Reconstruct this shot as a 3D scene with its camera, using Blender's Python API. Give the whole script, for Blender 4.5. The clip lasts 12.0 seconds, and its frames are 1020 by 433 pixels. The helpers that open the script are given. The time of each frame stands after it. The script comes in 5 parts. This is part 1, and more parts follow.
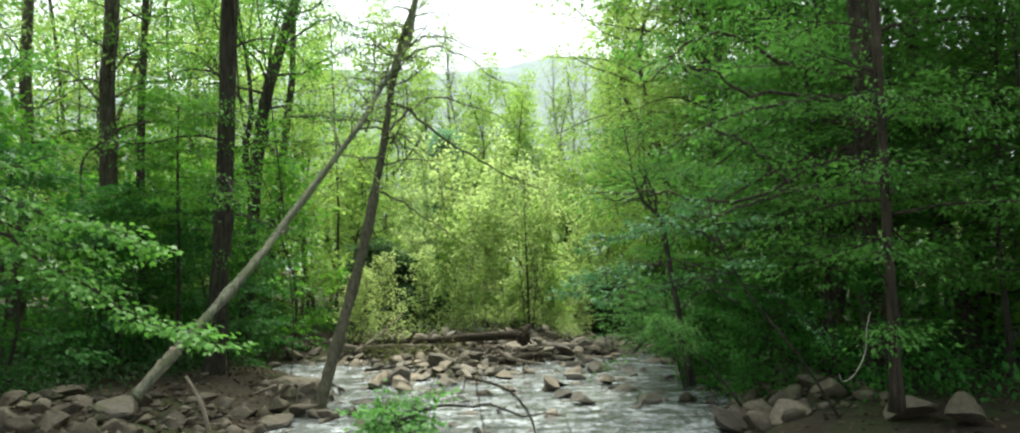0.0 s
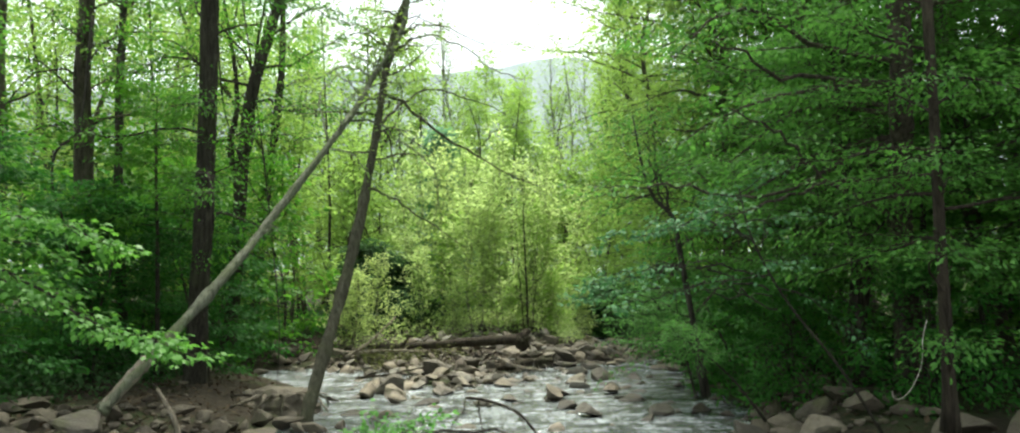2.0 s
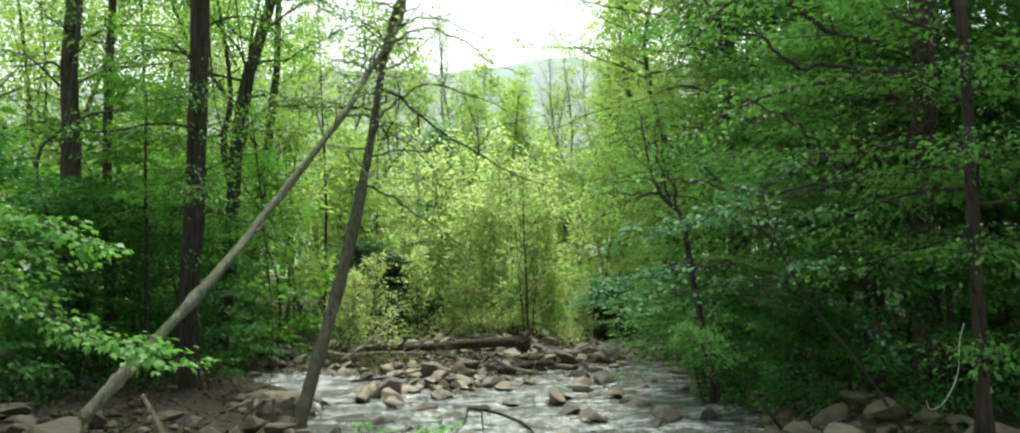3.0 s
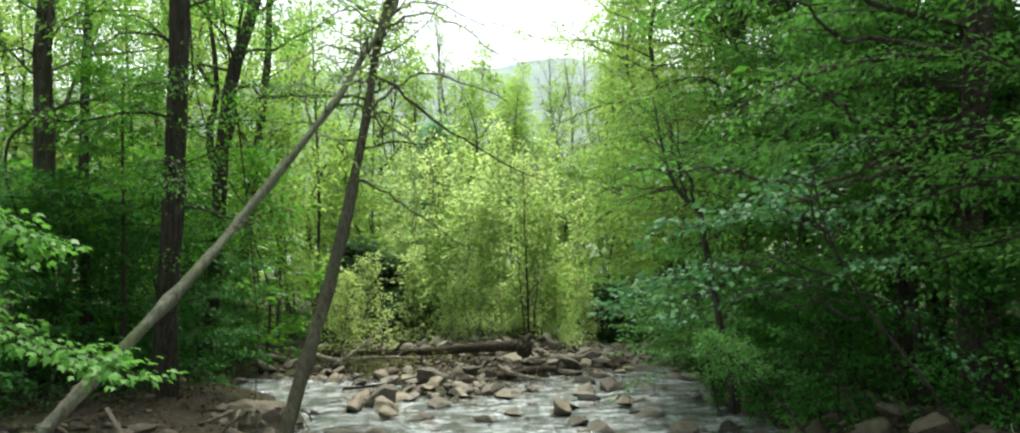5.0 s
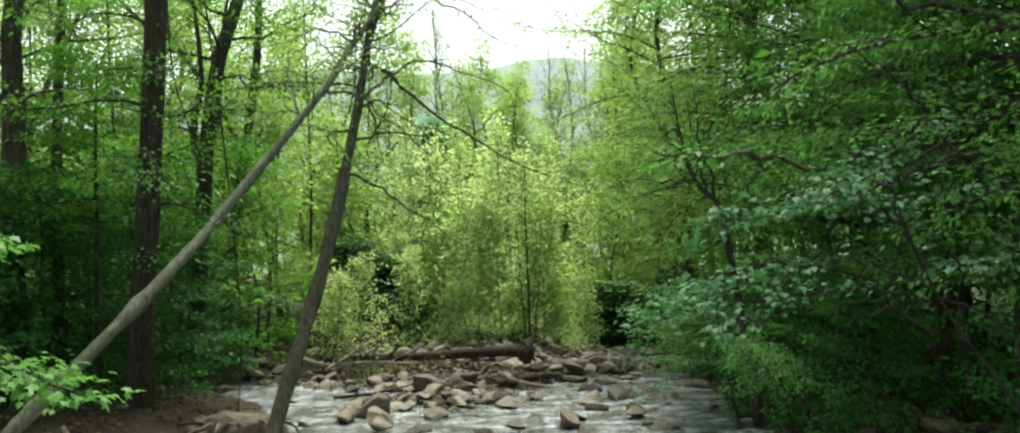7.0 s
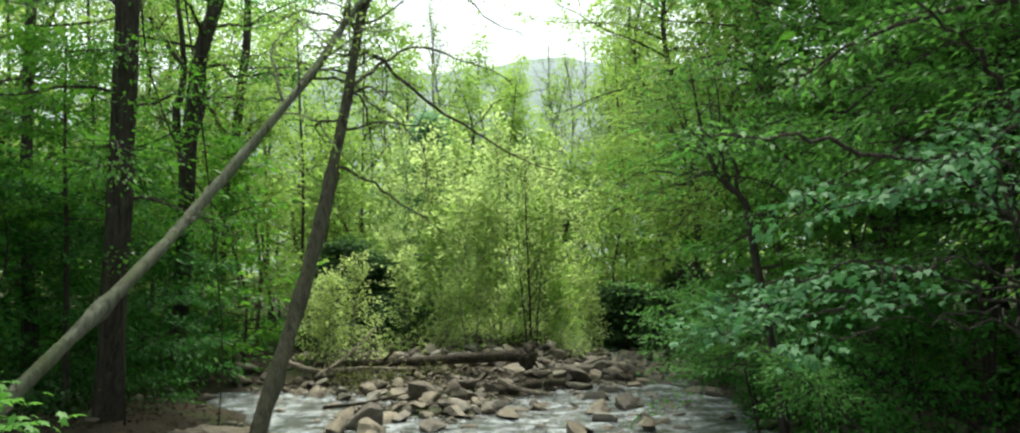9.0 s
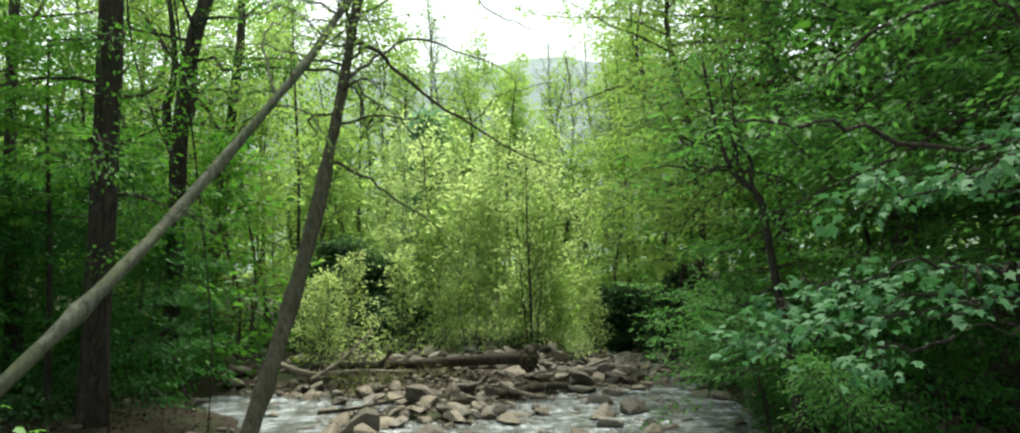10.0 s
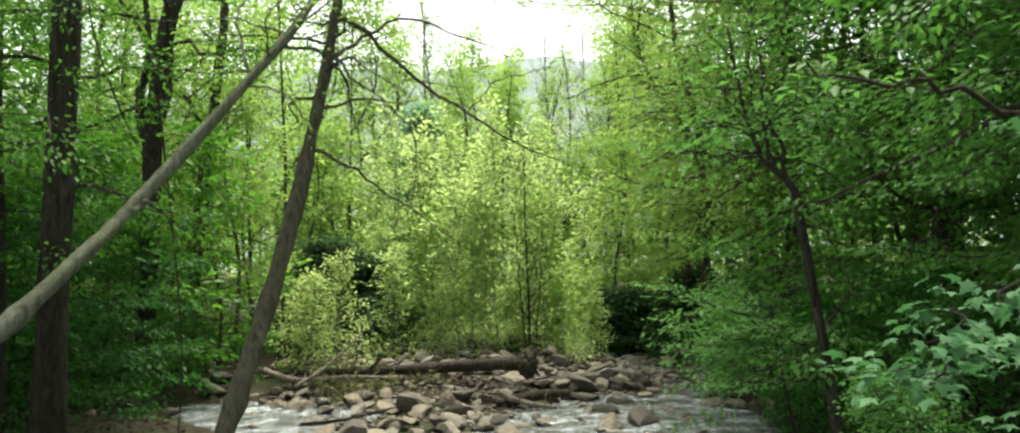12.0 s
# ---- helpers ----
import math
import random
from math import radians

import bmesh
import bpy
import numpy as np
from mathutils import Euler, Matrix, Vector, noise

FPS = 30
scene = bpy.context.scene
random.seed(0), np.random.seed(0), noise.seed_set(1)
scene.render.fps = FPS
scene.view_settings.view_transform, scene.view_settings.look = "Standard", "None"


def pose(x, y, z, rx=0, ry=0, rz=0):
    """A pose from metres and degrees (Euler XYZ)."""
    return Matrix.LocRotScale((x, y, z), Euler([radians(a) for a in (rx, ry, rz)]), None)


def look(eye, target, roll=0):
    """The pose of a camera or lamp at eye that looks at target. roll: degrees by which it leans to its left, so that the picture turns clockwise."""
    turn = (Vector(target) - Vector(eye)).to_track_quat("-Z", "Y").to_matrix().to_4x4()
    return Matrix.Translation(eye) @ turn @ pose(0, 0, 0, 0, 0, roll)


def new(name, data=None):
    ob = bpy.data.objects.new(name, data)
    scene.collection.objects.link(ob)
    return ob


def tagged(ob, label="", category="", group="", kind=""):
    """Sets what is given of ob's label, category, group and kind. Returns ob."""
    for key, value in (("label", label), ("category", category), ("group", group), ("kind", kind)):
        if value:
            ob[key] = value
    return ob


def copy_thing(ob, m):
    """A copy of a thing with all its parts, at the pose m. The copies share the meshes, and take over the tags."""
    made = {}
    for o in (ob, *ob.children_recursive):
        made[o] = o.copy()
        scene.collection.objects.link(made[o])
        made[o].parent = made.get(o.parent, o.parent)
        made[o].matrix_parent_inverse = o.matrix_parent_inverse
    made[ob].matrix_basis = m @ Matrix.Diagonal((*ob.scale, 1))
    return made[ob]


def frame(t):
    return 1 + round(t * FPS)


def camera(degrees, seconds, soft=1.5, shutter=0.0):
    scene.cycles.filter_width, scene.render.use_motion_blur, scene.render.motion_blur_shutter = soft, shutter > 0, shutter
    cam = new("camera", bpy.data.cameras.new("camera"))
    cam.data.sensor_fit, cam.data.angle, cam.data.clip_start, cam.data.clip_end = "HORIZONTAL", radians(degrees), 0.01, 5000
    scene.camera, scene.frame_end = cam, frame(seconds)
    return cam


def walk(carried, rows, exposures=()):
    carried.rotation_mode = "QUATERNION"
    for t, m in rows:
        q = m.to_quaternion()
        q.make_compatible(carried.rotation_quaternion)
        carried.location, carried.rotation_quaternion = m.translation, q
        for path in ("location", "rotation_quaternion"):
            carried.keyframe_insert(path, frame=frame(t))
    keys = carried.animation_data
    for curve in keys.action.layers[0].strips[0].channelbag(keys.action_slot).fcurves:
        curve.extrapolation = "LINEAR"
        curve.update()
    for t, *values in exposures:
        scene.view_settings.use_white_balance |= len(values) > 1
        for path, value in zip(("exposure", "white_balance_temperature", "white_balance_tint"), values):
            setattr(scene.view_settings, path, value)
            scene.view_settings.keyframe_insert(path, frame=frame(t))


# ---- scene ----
cam = camera(61.2, 12.0, soft=2.0)
METRES, EYE, TILT, LEAN, TURN = 5.5, 1.914, 0.0, 0.0, 0.0
ROWS = [
    (0.0, 0.0, 0.0, 0.0, 0.11, 4.14, 1.52),
    (0.5, -0.004, 0.0412, 0.0011, 0.02, 4.16, 1.52),
    (1.0, -0.0078, 0.0795, 0.0021, -0.06, 4.19, 1.53),
    (1.5, -0.0117, 0.1213, 0.0027, -0.15, 4.21, 1.51),
    (2.0, -0.0156, 0.1646, 0.0034, -0.23, 4.23, 1.52),
    (2.5, -0.0201, 0.2081, 0.0041, -0.3, 4.23, 1.52),
    (3.0, -0.0247, 0.2476, 0.0041, -0.38, 4.25, 1.51),
    (5.0, -0.0377, 0.4116, 0.0051, -0.58, 4.31, 1.44),
    (5.5, -0.0414, 0.4539, 0.0058, -0.64, 4.32, 1.44),
    (6.0, -0.0454, 0.4956, 0.0066, -0.7, 4.32, 1.45),
    (6.5, -0.049, 0.5369, 0.0075, -0.75, 4.33, 1.45),
    (7.0, -0.052, 0.5776, 0.0088, -0.81, 4.33, 1.45),
    (9.0, -0.0611, 0.7386, 0.0129, -0.99, 4.34, 1.44),
    (9.5, -0.0644, 0.7774, 0.0136, -1.05, 4.35, 1.43),
    (10.0, -0.0676, 0.8212, 0.014, -1.1, 4.34, 1.45),
    (10.5, -0.07, 0.8657, 0.0143, -1.16, 4.34, 1.46),
    (11.0, -0.0729, 0.9105, 0.0145, -1.21, 4.34, 1.47),
    (11.5, -0.0751, 0.9514, 0.0148, -1.29, 4.33, 1.47),
    (12.0, -0.0775, 0.9967, 0.0153, -1.52, 4.33, 1.49),
]
walk(cam, [(t, pose(0, 0, EYE, TILT, LEAN, TURN) @ pose(METRES * x, METRES * y, METRES * z, 90 + pitch, roll, yaw)) for t, x, y, z, yaw, pitch, roll in ROWS],
     exposures=[(0.0, 0.88, 6500, 0), (5.5, 0.79, 6500, 0), (9.3, 0.66, 6500, 0), (10.5, 0.72, 6500, 0), (12.0, 0.88, 6800, 2)])

# ---- world and sun: bright hazy sky, veiled sun high ahead ----
SUN_ELEV, SUN_AZ = radians(68), radians(9)  # azimuth from +y towards +x
world = bpy.data.worlds.new("world")
scene.world = world
world.use_nodes = True
wn = world.node_tree.nodes
sky = wn.new("ShaderNodeTexSky")
sky.sky_type = "NISHITA"
sky.sun_disc = False
sky.sun_elevation, sky.sun_rotation = SUN_ELEV, SUN_AZ
sky.dust_density, sky.air_density, sky.ozone_density = 6.0, 1.0, 0.6
pale = wn.new("ShaderNodeMix")
pale.data_type = "RGBA"
pale.inputs["Factor"].default_value = 0.6
pale.inputs["B"].default_value = (9.5, 9.8, 10.0, 1)
world.node_tree.links.new(sky.outputs[0], pale.inputs["A"])
world.node_tree.links.new(pale.outputs["Result"], wn["Background"].inputs[0])
wn["Background"].inputs[1].default_value = 0.14
sun = new("sun", bpy.data.lights.new("sun", "SUN"))
sun.data.energy, sun.data.angle, sun.data.color = 4.1, radians(8), (1.0, 0.955, 0.86)
sun.matrix_world = look((0, 0, 0), (-math.sin(SUN_AZ) * math.cos(SUN_ELEV), -math.cos(SUN_AZ) * math.cos(SUN_ELEV), -math.sin(SUN_ELEV)))


# ---- materials ----
def mat(name, rough=0.8, spec=0.3):
    m = bpy.data.materials.new(name)
    m.use_nodes = True
    b = m.node_tree.nodes["Principled BSDF"]
    b.inputs["Roughness"].default_value = rough
    b.inputs["Specular IOR Level"].default_value = spec
    return m, m.node_tree.nodes, m.node_tree.links, b


def ramp(nd, stops):
    r = nd.new("ShaderNodeValToRGB")
    e = r.color_ramp.elements
    while len(e) < len(stops):
        e.new(0.5)
    for el, (p, c) in zip(e, stops):
        el.position, el.color = p, (*c, 1)
    return r


def noise_tex(nd, lk, scale, detail=6, rough=0.6, coords=None, stretch=None):
    n = nd.new("ShaderNodeTexNoise")
    n.inputs["Scale"].default_value, n.inputs["Detail"].default_value, n.inputs["Roughness"].default_value = scale, detail, rough
    if coords is None:
        coords = nd.new("ShaderNodeTexCoord").outputs["Object"]
    if stretch:
        mp = nd.new("ShaderNodeMapping")
        mp.inputs["Scale"].default_value = stretch
        lk.new(coords, mp.inputs["Vector"])
        coords = mp.outputs["Vector"]
    lk.new(coords, n.inputs["Vector"])
    return n


def bump(nd, lk, b, height, strength=0.5, dist=0.02):
    bp = nd.new("ShaderNodeBump")
    bp.inputs["Strength"].default_value, bp.inputs["Distance"].default_value = strength, dist
    lk.new(height, bp.inputs["Height"])
    lk.new(bp.outputs[0], b.inputs["Normal"])
    return bp


def mix_rgb(nd, lk, fac, a, b, mode="MIX"):
    m = nd.new("ShaderNodeMix")
    m.data_type, m.blend_type = "RGBA", mode
    for key, v in (("Factor", fac), ("A", a), ("B", b)):
        if isinstance(v, (int, float)):
            m.inputs[key].default_value = v
        elif isinstance(v, tuple):
            m.inputs[key].default_value = (*v, 1)
        else:
            lk.new(v, m.inputs[key])
    return m.outputs["Result"]


def leaf_mat(name, dark, light, through_tint, trans=0.45, rough=0.45, spec=0.35):
    """Leaf: varied from leaf to leaf and in larger patches, letting light through."""
    m, nd, lk, b = mat(name, rough, spec)
    geo = nd.new("ShaderNodeNewGeometry")
    patch = noise_tex(nd, lk, 0.9, 3)
    add = nd.new("ShaderNodeMath")
    add.operation = "MULTIPLY_ADD"
    info = nd.new("ShaderNodeObjectInfo")
    both = nd.new("ShaderNodeMath")
    both.operation = "ADD"
    lk.new(geo.outputs["Random Per Island"], both.inputs[0])
    lk.new(info.outputs["Random"], both.inputs[1])
    own = nd.new("ShaderNodeMath")
    own.operation = "FRACT"
    lk.new(both.outputs[0], own.inputs[0])
    lk.new(own.outputs[0], add.inputs[0])
    add.inputs[1].default_value = 0.55
    mul = nd.new("ShaderNodeMath")
    mul.operation = "MULTIPLY"
    mul.inputs[1].default_value = 0.5
    lk.new(patch.outputs["Fac"], mul.inputs[0])
    lk.new(mul.outputs[0], add.inputs[2])
    r = ramp(nd, [(0.1, dark), (0.9, light)])
    lk.new(add.outputs[0], r.inputs[0])
    lk.new(r.outputs[0], b.inputs["Base Color"])
    t = nd.new("ShaderNodeBsdfTranslucent")
    tint = mix_rgb(nd, lk, 0.6, r.outputs[0], through_tint)
    lk.new(tint, t.inputs["Color"])
    mx = nd.new("ShaderNodeMixShader")
    mx.inputs[0].default_value = trans
    lk.new(b.outputs[0], mx.inputs[1])
    lk.new(t.outputs[0], mx.inputs[2])
    lk.new(mx.outputs[0], nd["Material Output"].inputs["Surface"])
    return m


def bark_mat(name, dark, light, moss=(0.10, 0.13, 0.04), moss_amount=0.3, ridge=20):
    m, nd, lk, b = mat(name, 0.9, 0.15)
    n1 = noise_tex(nd, lk, ridge, 8, 0.72, stretch=(1, 1, 0.16))
    n2 = noise_tex(nd, lk, 1.6, 4)
    r = ramp(nd, [(0.36, dark), (0.5, tuple(0.45 * d + 0.55 * c for d, c in zip(dark, light))), (0.66, light)])
    lk.new(n1.outputs["Fac"], r.inputs[0])
    mr = ramp(nd, [(0.62 - 0.25 * moss_amount, (0, 0, 0)), (0.78, (moss_amount,) * 3)])
    lk.new(n2.outputs["Fac"], mr.inputs[0])
    mossy = mix_rgb(nd, lk, mr.outputs[0], r.outputs[0], moss)
    n3 = noise_tex(nd, lk, 5.5, 6, 0.7, stretch=(1, 1, 0.5))
    fleck = ramp(nd, [(0.56, (0, 0, 0)), (0.66, (0.45, 0.45, 0.45))])
    lk.new(n3.outputs["Fac"], fleck.inputs[0])
    lichen = tuple(min(0.4, 1.5 * c + 0.02) for c in light)
    lk.new(mix_rgb(nd, lk, fleck.outputs[0], mossy, lichen), b.inputs["Base Color"])
    bump(nd, lk, b, n1.outputs["Fac"], 1.0, 0.10)
    return m


LEAF_MAPLE = leaf_mat("leaf_maple", (0.030, 0.112, 0.014), (0.092, 0.225, 0.028), (0.155, 0.40, 0.035), 0.45, 0.55, 0.18)
# maple green darkened, so the shade sits in the leaf colour
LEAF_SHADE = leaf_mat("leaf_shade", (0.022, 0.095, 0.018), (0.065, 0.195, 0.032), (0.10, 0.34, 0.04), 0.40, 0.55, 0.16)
LEAF_SPRING = leaf_mat("leaf_spring", (0.115, 0.235, 0.040), (0.26, 0.41, 0.095), (0.43, 0.62, 0.135), 0.52, 0.6, 0.15)
LEAF_WILLOW = leaf_mat("leaf_willow", (0.25, 0.36, 0.10), (0.46, 0.57, 0.24), (0.62, 0.77, 0.29), 0.58, 0.6, 0.15)
LEAF_PALE = leaf_mat("leaf_pale", (0.24, 0.34, 0.09), (0.48, 0.58, 0.24), (0.62, 0.76, 0.26), 0.5, 0.55, 0.2)
# leaf colour darkened in place of shade, for hollows and near bank
LEAF_SHADOWED = leaf_mat("leaf_shadowed", (0.030, 0.062, 0.026), (0.066, 0.120, 0.050), (0.08, 0.19, 0.05), 0.30, 0.7, 0.08)
# maple green brightened, so the light on the boughs is in the colour
LEAF_LIT = leaf_mat("leaf_lit", (0.045, 0.15, 0.022), (0.12, 0.28, 0.050), (0.19, 0.46, 0.06), 0.45, 0.5, 0.25)
# pale sky sheen is put into the light end of this leaf colour
LEAF_SHEEN_TINT = leaf_mat("leaf_sheen_tint", (0.022, 0.088, 0.030), (0.095, 0.20, 0.090), (0.09, 0.27, 0.07), 0.30, 0.6, 0.12)
LEAF_BANK = leaf_mat("leaf_bank", (0.035, 0.117, 0.024), (0.103, 0.237, 0.050), (0.175, 0.44, 0.066), 0.46, 0.55, 0.12)
# a darker copy again, painting deep shade under the bank trees
LEAF_DEEP_SHADE = leaf_mat("leaf_deep_shade", (0.016, 0.066, 0.014), (0.042, 0.135, 0.024), (0.06, 0.22, 0.03), 0.33, 0.6, 0.12)
LITTER = leaf_mat("dead_leaf", (0.022, 0.017, 0.012), (0.095, 0.070, 0.045), (0.10, 0.06, 0.03), 0.15, 0.8, 0.1)
LEAF_SPRAY = leaf_mat("leaf_spray", (0.045, 0.15, 0.028), (0.13, 0.27, 0.075), (0.16, 0.42, 0.07), 0.42, 0.55, 0.15)
LEAF_OLIVE = leaf_mat("leaf_olive", (0.07, 0.085, 0.03), (0.17, 0.17, 0.07), (0.16, 0.20, 0.05), 0.3, 0.7, 0.1)
# needle green lightened and blued to carry the haze of distance
HAZED_NEEDLE = leaf_mat("hazed_needle", (0.10, 0.205, 0.115), (0.17, 0.305, 0.18), (0.21, 0.42, 0.22), 0.5, 0.7, 0.1)
BARK_DARK = bark_mat("bark_dark", (0.022, 0.020, 0.016), (0.080, 0.070, 0.055), moss_amount=0.3)
BARK_GREY = bark_mat("bark_grey", (0.095, 0.100, 0.072), (0.26, 0.265, 0.20), (0.13, 0.17, 0.06), moss_amount=0.8)
BARK_BROWN = bark_mat("bark_brown", (0.034, 0.029, 0.022), (0.115, 0.098, 0.074), moss_amount=0.35)
BARK_OLIVE = bark_mat("bark_olive", (0.050, 0.046, 0.032), (0.15, 0.14, 0.10), (0.10, 0.12, 0.045), moss_amount=0.7)
DEAD_WOOD = bark_mat("dead_wood", (0.15, 0.125, 0.095), (0.36, 0.31, 0.245), moss_amount=0.12, ridge=22)
PALE_WOOD = bark_mat("pale_wood", (0.35, 0.32, 0.27), (0.6, 0.56, 0.48), moss_amount=0.0, ridge=22)
LOG_BARK = bark_mat("log_bark", (0.020, 0.017, 0.013), (0.085, 0.067, 0.05), moss_amount=0.3)


def rock_mat(name, tones):
    m, nd, lk, b = mat(name, 0.72, 0.3)
    info = nd.new("ShaderNodeObjectInfo")
    geo = nd.new("ShaderNodeNewGeometry")
    rnd = nd.new("ShaderNodeMath")
    rnd.operation = "ADD"
    lk.new(info.outputs["Random"], rnd.inputs[0])
    lk.new(geo.outputs["Random Per Island"], rnd.inputs[1])
    fr = nd.new("ShaderNodeMath")
    fr.operation = "FRACT"
    lk.new(rnd.outputs[0], fr.inputs[0])
    tone = ramp(nd, tones)
    lk.new(fr.outputs[0], tone.inputs[0])
    n1 = noise_tex(nd, lk, 9, 8, 0.65, coords=geo.outputs["Position"])
    n2 = noise_tex(nd, lk, 2.2, 4, coords=geo.outputs["Position"])
    r1 = ramp(nd, [(0.3, (0.5, 0.48, 0.45)), (0.7, (1.12, 1.1, 1.06))])
    lk.new(n1.outputs["Fac"], r1.inputs[0])
    c = mix_rgb(nd, lk, 1.0, tone.outputs[0], r1.outputs[0], "MULTIPLY")
    mr = ramp(nd, [(0.56, (0, 0, 0)), (0.72, (0.5, 0.5, 0.5))])
    lk.new(n2.outputs["Fac"], mr.inputs[0])
    c = mix_rgb(nd, lk, mr.outputs[0], c, (0.13, 0.135, 0.06))
    # water line: wet stone is darker and shiny
    sep = nd.new("ShaderNodeSeparateXYZ")
    lk.new(geo.outputs["Position"], sep.inputs[0])
    wet = nd.new("ShaderNodeMapRange")
    wet.inputs["From Min"].default_value, wet.inputs["From Max"].default_value = 0.01, 0.07
    lk.new(sep.outputs["Z"], wet.inputs["Value"])
    wr = ramp(nd, [(0.0, (0.42, 0.40, 0.38)), (1.0, (1, 1, 1))])
    lk.new(wet.outputs[0], wr.inputs[0])
    lk.new(mix_rgb(nd, lk, 1.0, c, wr.outputs[0], "MULTIPLY"), b.inputs["Base Color"])
    rr = nd.new("ShaderNodeMapRange")
    rr.inputs["To Min"].default_value, rr.inputs["To Max"].default_value = 0.25, 0.75
    lk.new(wet.outputs[0], rr.inputs["Value"])
    lk.new(rr.outputs[0], b.inputs["Roughness"])
    bump(nd, lk, b, n1.outputs["Fac"], 1.0, 0.05)
    return m


ROCK = rock_mat("river_stone", [(0.0, (0.09, 0.08, 0.07)), (0.3, (0.16, 0.14, 0.115)), (0.6, (0.26, 0.222, 0.175)), (0.8, (0.22, 0.21, 0.19)), (1.0, (0.115, 0.09, 0.07))])
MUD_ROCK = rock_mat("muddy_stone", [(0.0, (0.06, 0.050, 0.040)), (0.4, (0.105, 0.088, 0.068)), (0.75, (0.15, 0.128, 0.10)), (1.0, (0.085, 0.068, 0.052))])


def ground_mat():
    m, nd, lk, b = mat("forest_floor", 0.95, 0.1)
    n1 = noise_tex(nd, lk, 7, 9, 0.7)
    n2 = noise_tex(nd, lk, 0.7, 5)
    r = ramp(nd, [(0.25, (0.020, 0.016, 0.012)), (0.5, (0.038, 0.031, 0.023)), (0.75, (0.070, 0.056, 0.041))])
    lk.new(n1.outputs["Fac"], r.inputs[0])
    g = ramp(nd, [(0.48, (0, 0, 0)), (0.62, (0.55, 0.55, 0.55))])
    lk.new(n2.outputs["Fac"], g.inputs[0])
    lk.new(mix_rgb(nd, lk, g.outputs[0], r.outputs[0], (0.045, 0.075, 0.022)), b.inputs["Base Color"])
    bump(nd, lk, b, n1.outputs["Fac"], 0.9, 0.06)
    return m


GROUND = ground_mat()


def water_mat():
    m, nd, lk, b = mat("creek_water", 0.16, 1.0)
    b.inputs["IOR"].default_value = 1.333
    n = noise_tex(nd, lk, 2.6, 4, 0.6, stretch=(0.75, 0.8, 1))
    n2 = noise_tex(nd, lk, 14, 3, 0.6, stretch=(1.0, 0.6, 1))
    big = noise_tex(nd, lk, 0.8, 3)
    r = ramp(nd, [(0.35, (0.034, 0.040, 0.040)), (0.65, (0.085, 0.094, 0.096))])
    lk.new(big.outputs["Fac"], r.inputs[0])
    fine = noise_tex(nd, lk, 7.0, 7, 0.72, stretch=(1.3, 0.6, 1))
    both = nd.new("ShaderNodeMath")
    both.operation = "MULTIPLY_ADD"
    both.inputs[1].default_value = 0.55
    part_n = nd.new("ShaderNodeMath")
    part_n.operation = "MULTIPLY"
    part_n.inputs[1].default_value = 0.45
    lk.new(fine.outputs["Fac"], part_n.inputs[0])
    lk.new(n.outputs["Fac"], both.inputs[0])
    lk.new(part_n.outputs[0], both.inputs[2])
    # white of the foam, with pale sky reflection put into the same colour
    foam_and_glare = ramp(nd, [(0.46, (0, 0, 0)), (0.64, (0.72, 0.72, 0.72))])
    lk.new(both.outputs[0], foam_and_glare.inputs[0])
    # broken water and painted sky glare over the stones, a calm pool below them
    spot = nd.new("ShaderNodeSeparateXYZ")
    lk.new(nd.new("ShaderNodeNewGeometry").outputs["Position"], spot.inputs[0])
    riffle = nd.new("ShaderNodeMapRange")
    riffle.inputs["From Min"].default_value, riffle.inputs["From Max"].default_value = 5.5, 9.5
    riffle.inputs["To Min"].default_value, riffle.inputs["To Max"].default_value = 0.12, 1.0
    lk.new(spot.outputs["Y"], riffle.inputs["Value"])
    white = nd.new("ShaderNodeMath")
    white.operation = "MULTIPLY"
    lk.new(foam_and_glare.outputs[0], white.inputs[0])
    lk.new(riffle.outputs["Result"], white.inputs[1])
    lk.new(mix_rgb(nd, lk, white.outputs[0], r.outputs[0], (0.64, 0.69, 0.74)), b.inputs["Base Color"])
    s = nd.new("ShaderNodeMath")
    s.operation = "MULTIPLY_ADD"
    s.inputs[1].default_value = 0.3
    lk.new(n2.outputs["Fac"], s.inputs[0])
    lk.new(n.outputs["Fac"], s.inputs[2])
    bump(nd, lk, b, s.outputs[0], 1.0, 0.26)
    return m


WATER = water_mat()


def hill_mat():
    m, nd, lk, b = mat("hazed_woods", 1.0, 0.0)
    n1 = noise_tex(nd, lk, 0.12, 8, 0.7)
    # distance haze is put into the base colour as pale blue-grey
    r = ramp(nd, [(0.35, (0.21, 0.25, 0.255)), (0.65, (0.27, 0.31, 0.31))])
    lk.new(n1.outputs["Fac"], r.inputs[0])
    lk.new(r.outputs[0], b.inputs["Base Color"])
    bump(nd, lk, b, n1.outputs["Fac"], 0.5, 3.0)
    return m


HILL = hill_mat()


